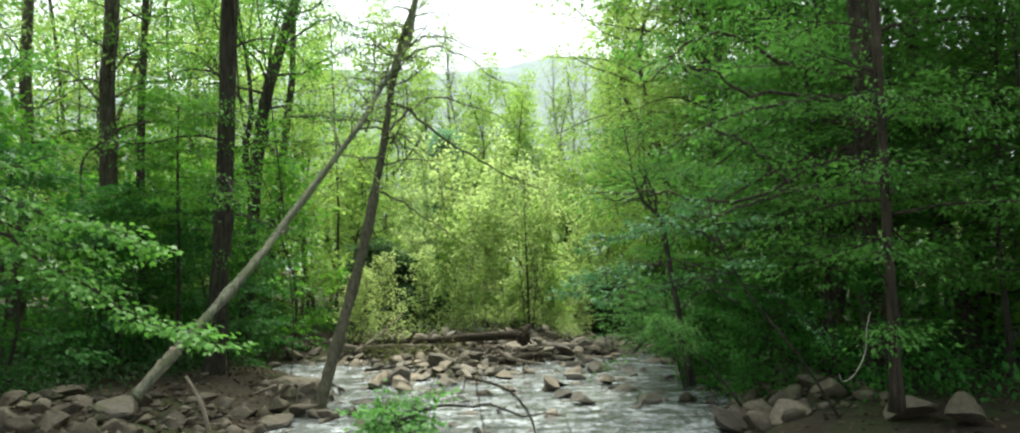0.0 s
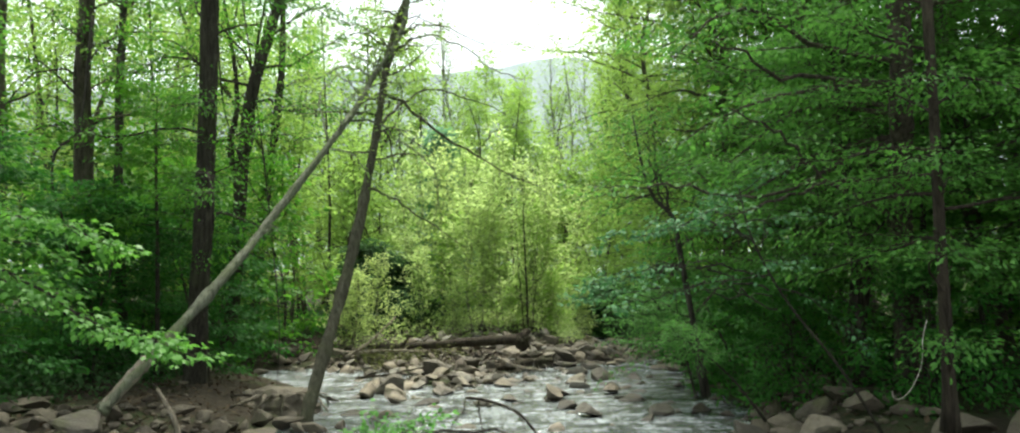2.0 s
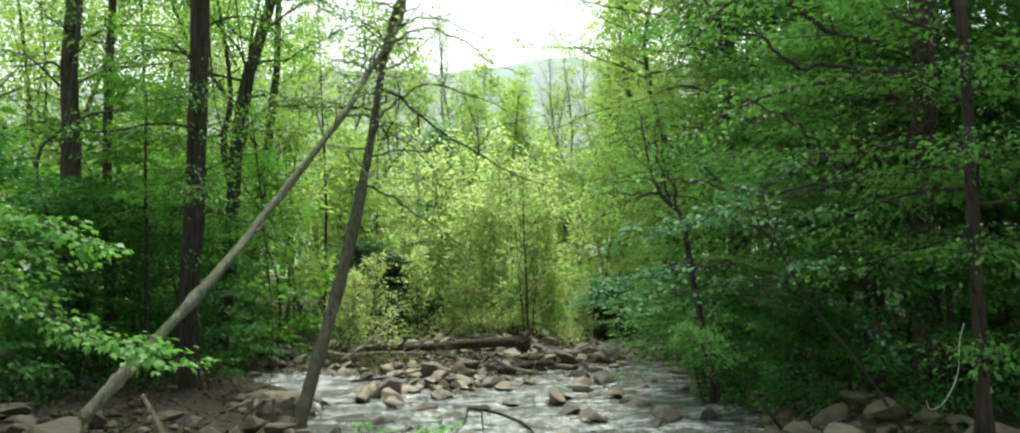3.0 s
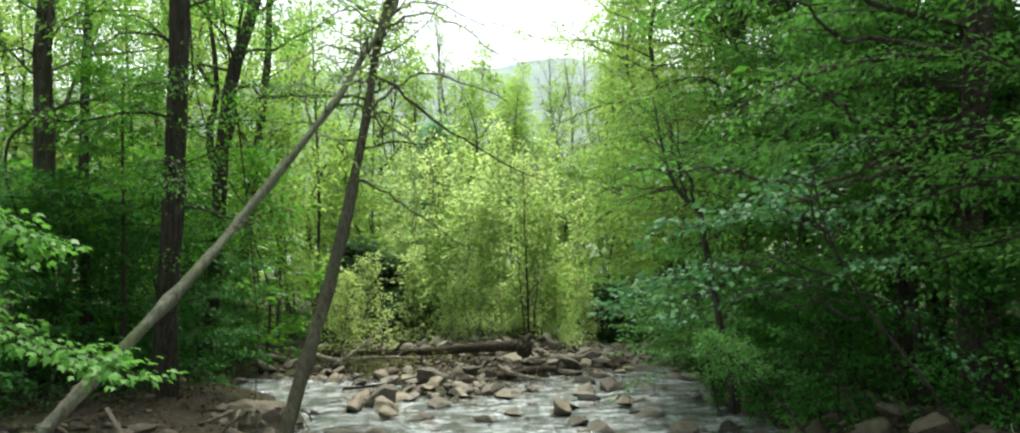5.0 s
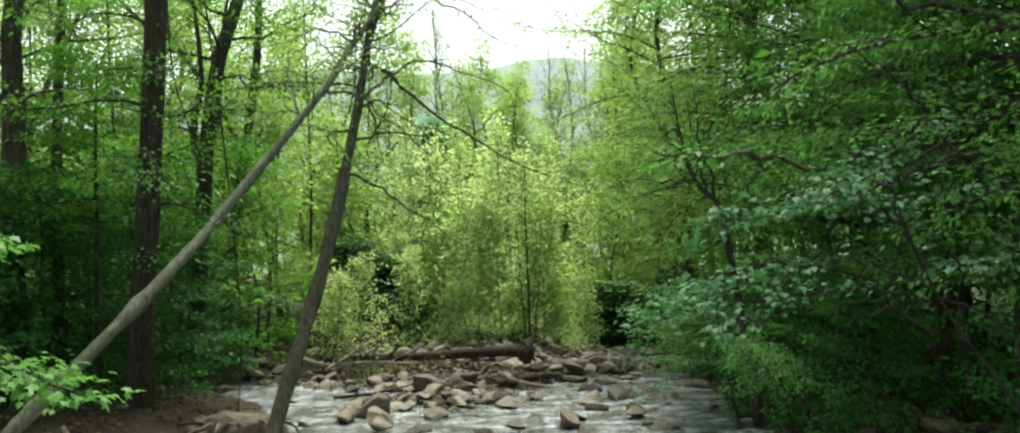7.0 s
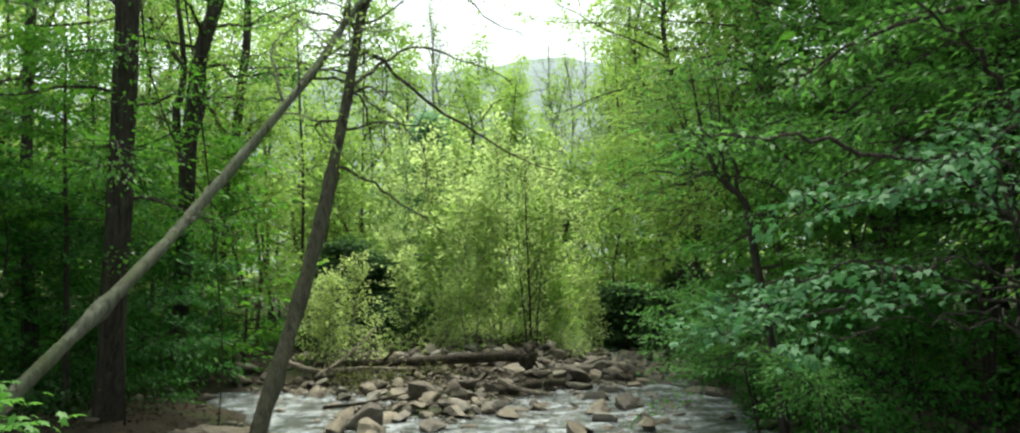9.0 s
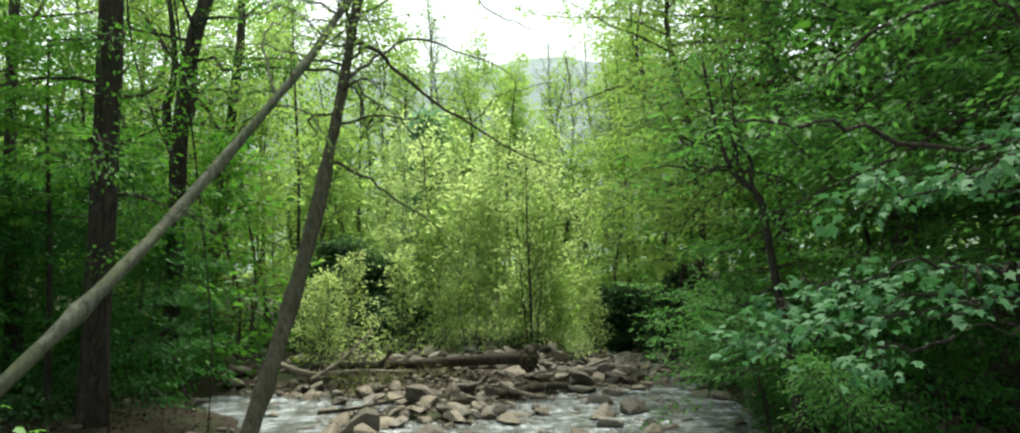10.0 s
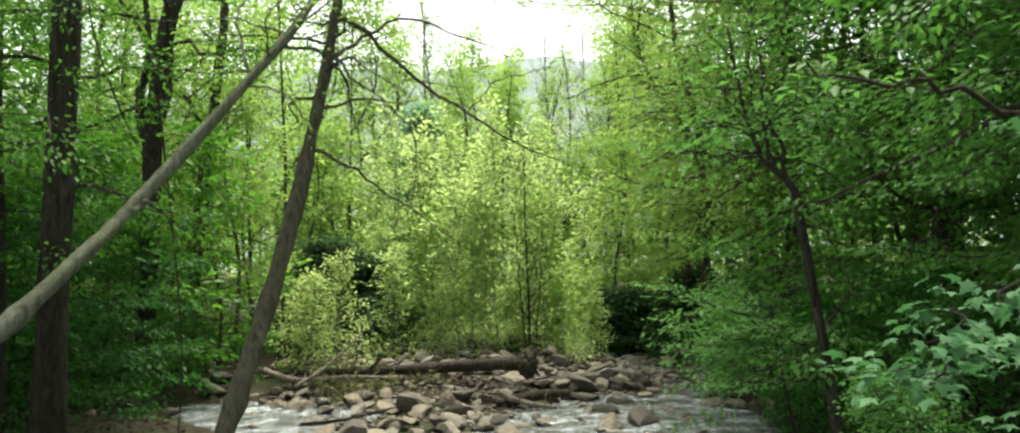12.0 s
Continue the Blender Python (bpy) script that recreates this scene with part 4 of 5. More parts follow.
right_front = [(5.6, 13.9), (4.7, 16.4), (5.2, 18.4), (6.0, 16.6), (5.0, 20.6), (5.6, 22.8)]
scatter([under[0], under[1]], right_front, plan_rng, 0.75, 1.05)
scatter([under[2]], [(3.6, 12.2), (3.7, 13.6), (3.6, 15.0), (3.7, 16.4), (4.4, 10.2), (3.8, 18.0), (3.9, 19.6)], plan_rng, 0.42, 0.58)
scatter([under[0], under[1]], [(8.4, 11.9), (8.2, 9.4), (9.4, 10.6), (9.2, 13.2), (10.5, 13), (9.5, 15.5), (11, 10.5), (10.5, 7.6), (7.8, 14.2)], np.random.default_rng(6))
right_wood = spots_in(plan_rng, 4, 5, 20, 16, 36, 1.9, lambda x, y: x / y < 0.19)
scatter([under[1], under[0]], right_wood, plan_rng)
back_row = spots_in(plan_rng, 11, -8, 9, 30.5, 42, 1.7, lambda x, y: abs(x - 1.5 - 0.05 * (y - 24)) < 0.8 and y < 33)
scatter(fresh, back_row, plan_rng, 0.75, 1.1)
scatter(fresh, [(-6.2, 25.4), (-7.6, 28.6), (-5.6, 32.5), (-9.2, 32), (-9.0, 26.4), (-11.5, 29.5), (-5.2, 29.2)], plan_rng, 0.8, 1.15)
overhang = [proto("overhanging_tree", 25, 9.5, 0.10, BARK_BROWN, LEAF_SPRING, "broad tree with bright layered boughs reaching over the creek", leaf=0.115, n1=34, span=(0.24, 1), len1=3.4, elev=(-5, 45), n2=9, len2=1.1, nleaf=29, spread=0.2, profile=dome, flat=0.25, tilt=0.35)]
settle(overhang, [(4.6, 19.6)])
scatter(overhang, [(5.4, 24.0)], plan_rng, 0.95, 1.1)
scatter(overhang, [(5.0, 21.8), (5.9, 27.4), (4.4, 25.0)], np.random.default_rng(18), 1.0, 1.15)
scatter(fresh, spots_in(plan_rng, 5, -7, 7, 36, 46, 1.9), plan_rng, 1.0, 1.3)
scatter(slender, [(-4.6, 38), (-2.9, 42), (-6.6, 35), (-8.2, 39), (3.6, 38), (5.2, 35), (6.4, 40), (0.9, 47), (-0.6, 44)], plan_rng, 0.85, 1.1)
scatter(slender, [(1.4, 39), (-1.2, 38), (2.7, 44), (0.3, 40), (-2.4, 43)], plan_rng, 0.62, 0.8)
scatter(slender, [(-4.6, 36.2), (-9.5, 21.5), (-8.2, 24.5), (-11.6, 22.5)], plan_rng, 0.9, 1.0)
scatter(fresh, [(3.5, 31.5), (4.4, 34), (3.2, 36.5), (5.0, 30)], plan_rng, 1.0, 1.2)
scatter(slender, [(4.4, 41), (3.4, 45)], plan_rng, 0.9, 1.0)
scatter(slender, [(4.1, 27.0), (4.9, 29.5)], np.random.default_rng(10), 0.85, 0.95)
scatter(slender, [(-3.1, 34.6), (-1.5, 35.6), (0.4, 37.2)], np.random.default_rng(20), 0.74, 0.86)
settle(slender, [(7.8, 37)])
leafy_left = [(-9.8, 27.2), (-12.5, 27), (-10.2, 31), (-17.5, 29), (-11, 35)]
scatter(overhang, leafy_left, plan_rng, 1.0, 1.35)
settle(deep, [(-7.4, 12.6)])
settle(under + fresh, [(-12.0, 18.0), (8.0, 14.5), (-11.5, 11.0), (-5.0, 31.5)])

poles = [proto("pole_tree", 28 + k, 8.5 + k, 0.05, BARK_DARK, LEAF_SPRING, "thin dark pole-like young tree with sparse fresh leaves", leaf=0.12, n1=24, span=(0.25, 1), len1=1.5, elev=(30, 65), n2=6, len2=0.6, nleaf=8, spread=0.16, r1=0.35) for k in range(2)]
settle(poles, [(-6.4, 28.2), (-4.6, 33.0)])
scatter(poles, [(-7.3, 31.0), (-5.5, 27.0), (-8.6, 29.6), (-9.9, 27.8), (-6.2, 33.8), (-7.9, 34.6), (-10.8, 33.2), (-3.9, 35.4), (-5.3, 36.4), (-12.4, 30.8), (-13.2, 25.2), (-11.4, 24.6), (-2.2, 37.6), (-8.8, 22.2), (-10.4, 21.0), (4.0, 33.0), (5.6, 36.0)], np.random.default_rng(14), 0.85, 1.2)

bare = [proto("bare_tree", 35, 17, 0.11, BARK_GREY, LEAF_SPRING, "tall thin tree with bare forked top and few young leaves", leaf=0.14, n1=26, span=(0.3, 0.97), len1=3.6, elev=(32, 68), n2=10, len2=1.2, nleaf=5, spread=0.2, droop=0.03, r1=0.6, wob=0.22, stout=1.9)]
scatter(bare, [(2.6, 40), (1.5, 45), (3.5, 43), (4.6, 41), (-1.2, 48), (5.4, 46), (2.2, 48)], plan_rng, 0.62, 0.76)
scatter(bare, [(4.5, 38), (5.3, 39.6), (6.2, 41.5), (-2.6, 41), (-3.4, 43.5), (-1.8, 39.4)], np.random.default_rng(19), 0.62, 0.78)
settle(bare, [(6.4, 50)])
tall = [proto("tall_tree", 31, 15, 0.13, BARK_BROWN, LEAF_SPRING, "tall slender tree with fresh spring leaves", leaf=0.24, n1=28, span=(0.2, 1), len1=2.7, elev=(10, 60), n2=6, len2=1.0, nleaf=11, spread=0.26, profile=dome),
        proto("tall_tree", 32, 13, 0.11, BARK_BROWN, LEAF_MAPLE, "tall slender green tree", leaf=0.23, n1=28, span=(0.16, 1), len1=2.6, elev=(10, 60), n2=6, len2=1.0, nleaf=11, spread=0.26, profile=dome),
        proto("tall_tree", 33, 11, 0.09, BARK_BROWN, LEAF_SPRING, "slim young tree with thin pale crown", leaf=0.16, n1=26, span=(0.2, 1), len1=1.8, elev=(30, 65), n2=6, len2=0.8, nleaf=16, spread=0.22, profile=dome)]
gap_open = lambda x, y: -0.13 < x / y < 0.10 and y < 44
far_left = spots_in(plan_rng, 14, -38, -5, 28, 70, 2.6, gap_open)
far_right = spots_in(plan_rng, 6, 4, 34, 20, 60, 2.6, lambda x, y: gap_open(x, y) or x / y < 0.12)
far_mid = spots_in(plan_rng, 8, -12, 14, 42, 90, 2.2)
scatter(tall, far_left, plan_rng)
scatter([tall[1], tall[0]], far_right, plan_rng)
scatter([tall[2]], far_mid, plan_rng, 0.8, 1.05)
# unseen trees added around the viewpoint, kept for shade and reflections
behind = [(-8, 3), (-7.5, -4), (10.5, 1), (8, -6), (11, 10), (-3, -14), (4, -15)]
scatter([tall[1]], behind, plan_rng)
scatter([tall[1]], [(8.8, 10.0), (9.6, 13.8), (8.0, 16.6), (11.6, 11.8), (7.0, 13.2), (10.2, 17.6), (12.6, 14.8), (8.6, 7.6), (7.4, 20.4), (9.2, 21.2), (10.8, 24.0), (12.4, 20.6), (8.4, 25.6), (13.6, 26.0), (6.8, 27.0), (15.4, 22.4)], np.random.default_rng(16), 0.9, 1.1)
# added trees, crowns mostly above the view, that shade both banks
canopy = [proto("canopy_tree", 36, 13, 0.15, BARK_BROWN, LEAF_MAPLE, "tall tree added to shade the banks, high dense green crown", leaf=0.22, n1=30, span=(0.52, 1), len1=3.6, elev=(5, 45), n2=7, len2=1.1, nleaf=24, spread=0.28, profile=dome)]
scatter(canopy, [(7.2, 11.2), (7.8, 15.0), (-6.3, 5.6), (-7.1, 10.4), (6.6, 19), (6.2, 22.8), (8.6, 21.5)], plan_rng, 0.95, 1.1)
settle(canopy, [(-6.0, 1.5)])
# a sparser added tree, for thinner shade on the right bank
thin_canopy = [proto("canopy_tree", 37, 13, 0.14, BARK_BROWN, LEAF_MAPLE, "tall tree added to shade the bank, high open green crown", leaf=0.2, n1=26, span=(0.55, 1), len1=3.4, elev=(5, 45), n2=7, len2=1.0, nleaf=15, spread=0.26, profile=dome)]
settle(thin_canopy, [(4.9, 13.6)])
settle(tall, [(-14, 38), (-11, 43), (-6.5, 46)])

# willow thicket on the island: bushy ones in front, upright whips behind
willow = [proto("willow_shrub", 41 + k, 3.6 - 0.5 * k, 0.016, BARK_GREY, (LEAF_WILLOW, LEAF_SPRING)[k], "yellow-green willow shrub growing from the stony island", leaf=0.15, n1=30, span=(0.0, 0.9),
                len1=1.7, elev=(30, 80), n2=9, len2=0.42, nleaf=5, spread=0.09, droop=0.05, profile=lambda f: 1.05 - 0.6 * f, category="shrub", group="willow thicket") for k in range(2)]
whips = [proto("willow_whip", 45 + k, 5.0 - 0.6 * k, 0.02, BARK_GREY, (LEAF_WILLOW, LEAF_WILLOW)[k], "upright willow with thin stems and feathery pale leaves", leaf=0.135, n1=24, span=(0.05, 0.97),
               len1=1.7, elev=(55, 80), n2=9, len2=0.36, nleaf=6, spread=0.08, droop=0.03, profile=lambda f: 1.1 - 0.45 * f, category="shrub", group="willow thicket") for k in range(2)]
settle(willow, [(-1.0, 24.3), (0.6, 24.9)])
settle(whips, [(-0.2, 25.6), (-1.9, 26.0)])
for k, (x, y, size) in enumerate([(-2.3, 24.0, 0.62), (-1.6, 25.2, 0.9), (-0.3, 25.0, 0.8), (1.3, 25.8, 0.6), (-2.9, 26.2, 0.8), (0.9, 27.0, 0.85), (2.0, 27.6, 0.62), (2.7, 29.6, 0.7), (1.9, 25.0, 0.42), (0.0, 23.6, 0.38), (-1.4, 23.3, 0.4), (1.1, 24.2, 0.45)]):
    scatter([willow[k % 2]], [(x, y)], plan_rng, 0.95 * size, 1.05 * size)
for k, (x, y, size) in enumerate([(-1.2, 26.8, 1.0), (0.4, 26.4, 0.9), (-2.6, 27.4, 0.95), (-0.5, 28.2, 1.1), (1.2, 28.4, 0.95), (-1.9, 29.2, 1.1), (0.9, 25.2, 0.75), (-0.8, 24.9, 0.85), (-3.3, 28.6, 0.9), (2.2, 29.0, 0.85)]):
    scatter([whips[k % 2]], [(x, y)], plan_rng, 0.95 * size, 1.05 * size)
tree("sapling", "slim upright sapling with dark stems at the log's end", [(0.42, 23.6, 0.3), (0.44, 23.6, 1.6), (0.40, 23.6, 3.2), (0.42, 23.6, 4.8)], 0.032, 0.01, BARK_DARK, LEAF_WILLOW, 52, 0.085, n1=24, span=(0.12, 1),
     len1=1.0, elev=(35, 70), n2=6, len2=0.35, nleaf=8, spread=0.08, droop=0.03,
     extra=[([(0.36, 23.5, 0.3), (0.28, 23.5, 1.4), (0.22, 23.5, 2.6), (0.2, 23.5, 3.9)], 0.02, 8, 0.4, 8), ([(0.5, 23.5, 0.3), (0.62, 23.5, 1.3), (0.7, 23.5, 2.4), (0.75, 23.5, 3.4)], 0.018, 8, 0.4, 8)])
for x, y, h, seed in ((-3.3, 21.9, 2.2, 51), (-3.85, 22.2, 1.9, 53), (-4.2, 22.9, 1.6, 55)):
    z = float(height(x, y)) - 0.03
    tree("pale_shrub", "small shrub with pale yellow-green leaves beside the log", [(x, y, z), (x + 0.06, y, z + 0.5 * h), (x + 0.12, y, z + h)], 0.016, 0.007, BARK_GREY, LEAF_PALE, seed, 0.075, n1=30, span=(0.02, 0.95),
         len1=0.85, elev=(25, 72), n2=8, len2=0.32, nleaf=7, spread=0.06, droop=0.02, category="shrub", group="pale shrubs by the log")
# dark shrubs added where there are only shaded hollows
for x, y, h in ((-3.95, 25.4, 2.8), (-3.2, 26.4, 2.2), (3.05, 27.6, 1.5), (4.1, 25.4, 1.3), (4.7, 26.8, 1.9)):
    tree("evergreen_shrub", "dense dark shrub added to stand in for a shaded hollow", [(x, y, float(height(x, y)) - 0.05), (x + 0.1, y, h * 0.5), (x, y + 0.1, h)], 0.04, 0.015, BARK_DARK, LEAF_SHADOWED, 60 + int(y), 0.15, n1=34, span=(0.05, 1),
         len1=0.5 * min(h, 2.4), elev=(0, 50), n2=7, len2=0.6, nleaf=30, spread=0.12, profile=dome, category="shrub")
tree("conifer", "narrow conifer behind the thicket, its green paled for haze", [(-2.3, 30.6, 0.5), (-2.3, 30.6, 3.6), (-2.25, 30.6, 7.0)], 0.16, 0.03, BARK_DARK, HAZED_NEEDLE, 71, 0.19, shape=SLIM, n1=84, span=(0.12, 1), len1=1.45, elev=(0, 60), n2=8, len2=0.4,
     nleaf=18, spread=0.18, profile=lambda f: 0.95 - 0.82 * f)

# ---- undergrowth: low leafy plants on both banks ----
ug = np.random.default_rng(9)


def undergrowth(name, label, n, x0, x1, y0, y1, keep, leaves, h, leaf):
    px, py = ug.uniform(x0, x1, n), ug.uniform(y0, y1, n)
    ok = keep(px, py)
    px, py = px[ok], py[ok]
    k = 20
    n = len(px)
    top = h * ug.uniform(0.4, 1.2, n)
    off = ug.standard_normal((n, k, 3)) * np.array([0.22, 0.22, 0.0])
    zz = ug.random((n, k)) * top[:, None]
    base = np.stack([px, py, height(px, py)], -1)[:, None, :] + off
    base[..., 2] += zz
    way = off.copy()
    way[..., 2] += 0.1
    pos, way = base.reshape(-1, 3), (way + 0.1 * ug.standard_normal(way.shape)).reshape(-1, 3)
    me = leaf_mesh(name, pos, way, leaf * ug.uniform(0.6, 1.3, len(pos)), OVAL, ug, 0.5)
    return tagged(part(name, me, leaves), label, "undergrowth", kind="stuff")


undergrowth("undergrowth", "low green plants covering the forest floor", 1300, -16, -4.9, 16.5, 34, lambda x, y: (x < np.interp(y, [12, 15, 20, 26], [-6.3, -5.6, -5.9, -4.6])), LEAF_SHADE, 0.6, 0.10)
undergrowth("undergrowth", "low ivy and ferns under the near trees, darkened for shade", 420, -12, -4.9, 11.5, 16.5, lambda x, y: (x < np.interp(y, [11, 12, 15, 20], [-6.4, -6.1, -5.4, -5.9])), LEAF_SHADOWED, 0.5, 0.08)
undergrowth("undergrowth", "low plants crowding the shaded bank, colour darkened for shade", 900, 2.6, 12, 7.5, 30, lambda x, y: (x > np.interp(y, [7, 9, 11, 15, 24, 30], [4.6, 4.3, 3.4, 3.2, 3.2, 4.2])), LEAF_DEEP_SHADE, 0.6, 0.09)
undergrowth("undergrowth", "fresh low plants on the island under the willows", 500, -4.5, 3.0, 23.2, 34, lambda x, y: (x < 1.4 + 0.05 * (y - 22) ** 1.5), LEAF_WILLOW, 0.5, 0.09)

undergrowth("undergrowth", "olive weeds and dead grass in front of the log", 46, -3.5, -1.2, 20.0, 21.4, lambda x, y: y < 21.0 - 0.4 * (x + 1.9), LEAF_OLIVE, 0.42, 0.07)


def litter(label, n, x0, x1, y0, y1, keep):
    """Last year's leaves lying on the banks."""
    px, py = ug.uniform(x0, x1, n), ug.uniform(y0, y1, n)
    ok = keep(px, py)
    px, py = px[ok], py[ok]
    pos = np.stack([px, py, height(px, py) + 0.012], -1)
    way = ug.standard_normal((len(px), 3)) * np.array([1, 1, 0.15])
    me = leaf_mesh("leaf_litter", pos, way, 0.075 * ug.uniform(0.6, 1.3, len(px)), POINTED, ug, 0.25)
    return tagged(part("leaf_litter", me, LITTER), label, "leaf litter", kind="stuff")


litter("brown dead leaves and bark scraps strewn on the bank", 5200, -8.5, -2.6, 9.0, 18, lambda x, y: height(x, y) > 0.05)
litter("dull dead leaves under the shaded bank shrubs", 2200, 1.8, 6.5, 7.0, 17, lambda x, y: height(x, y) > 0.05)


# ---- far woods closing the view ----
def far_woods(n, k, seed):
    r = np.random.default_rng(seed)
    cy = r.uniform(58, 125, n)
    cx = r.uniform(-1.0, 1.0, n) * (cy * 0.8)
    top = r.uniform(5, 11, n)
    c = np.stack([cx, cy, height(cx, cy)], -1)[:, None, :]
    off = r.standard_normal((n, k, 3)) * np.array([1.5, 1.5, 0])
    off[..., 2] = top[:, None] * r.random((n, k)) ** 0.8
    off[..., :2] *= (1.15 - 0.75 * off[..., 2:3] / top[:, None, None])
    pos = (c + off).reshape(-1, 3)
    way = off.copy()
    way[..., 2] = 0.2
    me = leaf_mesh("far_woods", pos, way.reshape(-1, 3), 0.5 * r.uniform(0.6, 1.3, len(pos)), OVAL, r, 0.6)
    return tagged(part("far_woods", me, LEAF_SPRING), "distant mass of fresh green woodland", "woods", kind="stuff")


far_woods(400, 110, 12)


# ---- fallen wood ----
def fallen(name, label, pts, r0, r1, material, seed, category="log", knobs=0, splinters=0):
    rng = np.random.default_rng(seed)
    base = np.array(pts[0], float)
    line = smooth_path(np.array(pts, float) - base, 18)
    root = thing(name, label, category, "", tuple(base))
    part("stem", tubes_mesh("stem", [(line, np.linspace(r0, r1, 18) * (1 + 0.06 * rng.standard_normal(18)), 10)], rng, 0.06), material, root)
    for _ in range(splinters):  # torn fibres round the broken end
        t = line[0] - line[2]
        q = line[0] + rng.standard_normal(3) * r0 * 0.5
        part("splinter", tubes_mesh("splinter", [(np.array([q - t * 1.2, q, q + t * rng.uniform(0.5, 1.6) + rng.standard_normal(3) * 0.015]), np.array([r0 * 0.45, r0 * 0.32, 0.003]), 5)], rng, 0.12), material, root)
    for _ in range(knobs):
        s = rng.uniform(0.1, 0.95)
        d = rng.standard_normal(3) + np.array([0, 0, 0.5])
        part("branch_stub", tubes_mesh("stub", [(bough(along(line, s), d, rng.uniform(2, 6) * r0, rng, 5), np.linspace(r0 * 0.35, r0 * 0.1, 5), 6)], rng), material, root)
    return root


log = fallen("fallen_log", "dark fallen log lying across the gravel bar", [(0.24, 20.2, 0.62), (-0.76, 20.6, 0.57), (-2.04, 21.1, 0.48), (-3.4, 21.6, 0.42)], 0.12, 0.07, LOG_BARK, 1, knobs=2)
lr = np.random.default_rng(90)
for k in range(14):
    a = k * 0.75
    d = np.array([0.25, 0.9 * math.cos(a), 0.9 * math.sin(a)])
    line = bough((0.02, 0.0, 0.0), d, lr.uniform(0.16, 0.30), lr, 5, 0.0, 0.3)
    part("root", tubes_mesh("root", [(line, np.linspace(0.07, 0.015, 5), 6)], lr), LOG_BARK, log)
bm = bmesh.new()
bmesh.ops.create_icosphere(bm, subdivisions=4, radius=1.0)
for v in bm.verts:
    n = 1 + 0.30 * noise.noise(v.co * 1.9) + 0.20 * noise.noise(v.co * 4.5) + 0.10 * noise.noise(v.co * 11)
    v.co = (v.co.x * 0.17 * n, v.co.y * 0.2 * n, v.co.z * 0.21 * n - 0.03)
part("root_plate", bm, LOG_BARK, log, "dark broken root plate caked with soil")
fallen("dead_branch", "pale dead branch lying behind the stones", [(-4.5, 21.4, 0.5), (-3.8, 21.0, 0.36), (-2.9, 20.9, 0.40), (-2.1, 20.7, 0.38)], 0.06, 0.025, DEAD_WOOD, 3, "branch", 3)
fallen("dead_branch", "bleached forked driftwood among the stones", [(-0.32, 19.05, 0.32), (-0.1, 19.0, 0.20), (0.2, 18.95, 0.12), (0.6, 18.9, 0.05)], 0.05, 0.03, DEAD_WOOD, 4, "branch", 3)
fallen("driftwood", "weathered driftwood trunk on the gravel bar", [(-0.34, 19.2, 0.10), (0.05, 19.27, 0.15), (0.5, 19.33, 0.21), (0.85, 19.4, 0.2)], 0.10, 0.065, LOG_BARK, 5, "branch", 3)
fallen("dead_branch", "grey snag rising from the log", [(-3.75, 20.5, 0.3), (-3.32, 20.75, 0.56), (-2.97, 21.0, 0.88), (-2.7, 21.2, 1.15)], 0.035, 0.015, DEAD_WOOD, 6, "branch", 4)
fallen("dead_branch", "thin brown branch lying on the rocks", [(-2.9, 16.9, 0.22), (-2.3, 17.1, 0.25), (-1.7, 17.5, 0.33)], 0.03, 0.012, LOG_BARK, 7, "branch", 2)
fallen("broken_butt", "splintered pale butt of the leaning tree", [(-4.82, 10.55, 0.36), (-4.68, 10.78, 0.60), (-4.52, 11.04, 0.86), (-4.38, 11.28, 1.10)], 0.050, 0.078, DEAD_WOOD, 8, "stump", 0, splinters=9)
fallen("dead_snag", "short dead stem leaning among the bank stones", [(-3.72, 10.7, 0.0), (-3.82, 10.7, 0.42), (-3.92, 10.72, 0.62), (-4.05, 10.75, 0.82)], 0.030, 0.018, DEAD_WOOD, 9, "stump", 3)
fallen("bare_stick", "pale curved stick hanging in the dark bank", [(3.01, 7.3, 1.56), (2.97, 7.3, 1.42), (2.95, 7.3, 1.23), (2.87, 7.3, 1.07), (2.8, 7.3, 1.0), (2.74, 7.3, 0.99), (2.72, 7.3, 1.05)], 0.0038, 0.0028, PALE_WOOD, 10, "branch")
twig = fallen("dead_branch", "thin bare twig arching over the water", [(-0.39, 6.95, 1.13), (-0.29, 6.95, 1.12), (-0.16, 6.95, 1.08), (-0.03, 6.95, 1.02), (0.05, 6.95, 0.93), (0.12, 6.95, 0.82), (0.17, 6.95, 0.6), (0.25, 6.95, -0.15)], 0.010, 0.007, LOG_BARK, 11, "branch", 3)
tw_rng = np.random.default_rng(12)
for line in ([(-0.3, 6.95, 1.12), (-0.3, 6.95, 1.04), (-0.28, 6.95, 0.91), (-0.26, 6.95, 0.78), (-0.2, 6.95, 0.5)], [(-0.39, 6.95, 1.13), (-0.41, 6.93, 1.04), (-0.47, 6.9, 0.98), (-0.5, 6.85, 0.9)], [(-0.1, 6.95, 1.06), (-0.02, 6.9, 1.0), (0.02, 6.9, 0.9)]):
    line = smooth_path(np.array(line) - np.array((-0.39, 6.95, 1.13)), 9)
    part("twig", tubes_mesh("twig", [(line, np.linspace(0.006, 0.003, 9), 5)], tw_rng), LOG_BARK, twig)
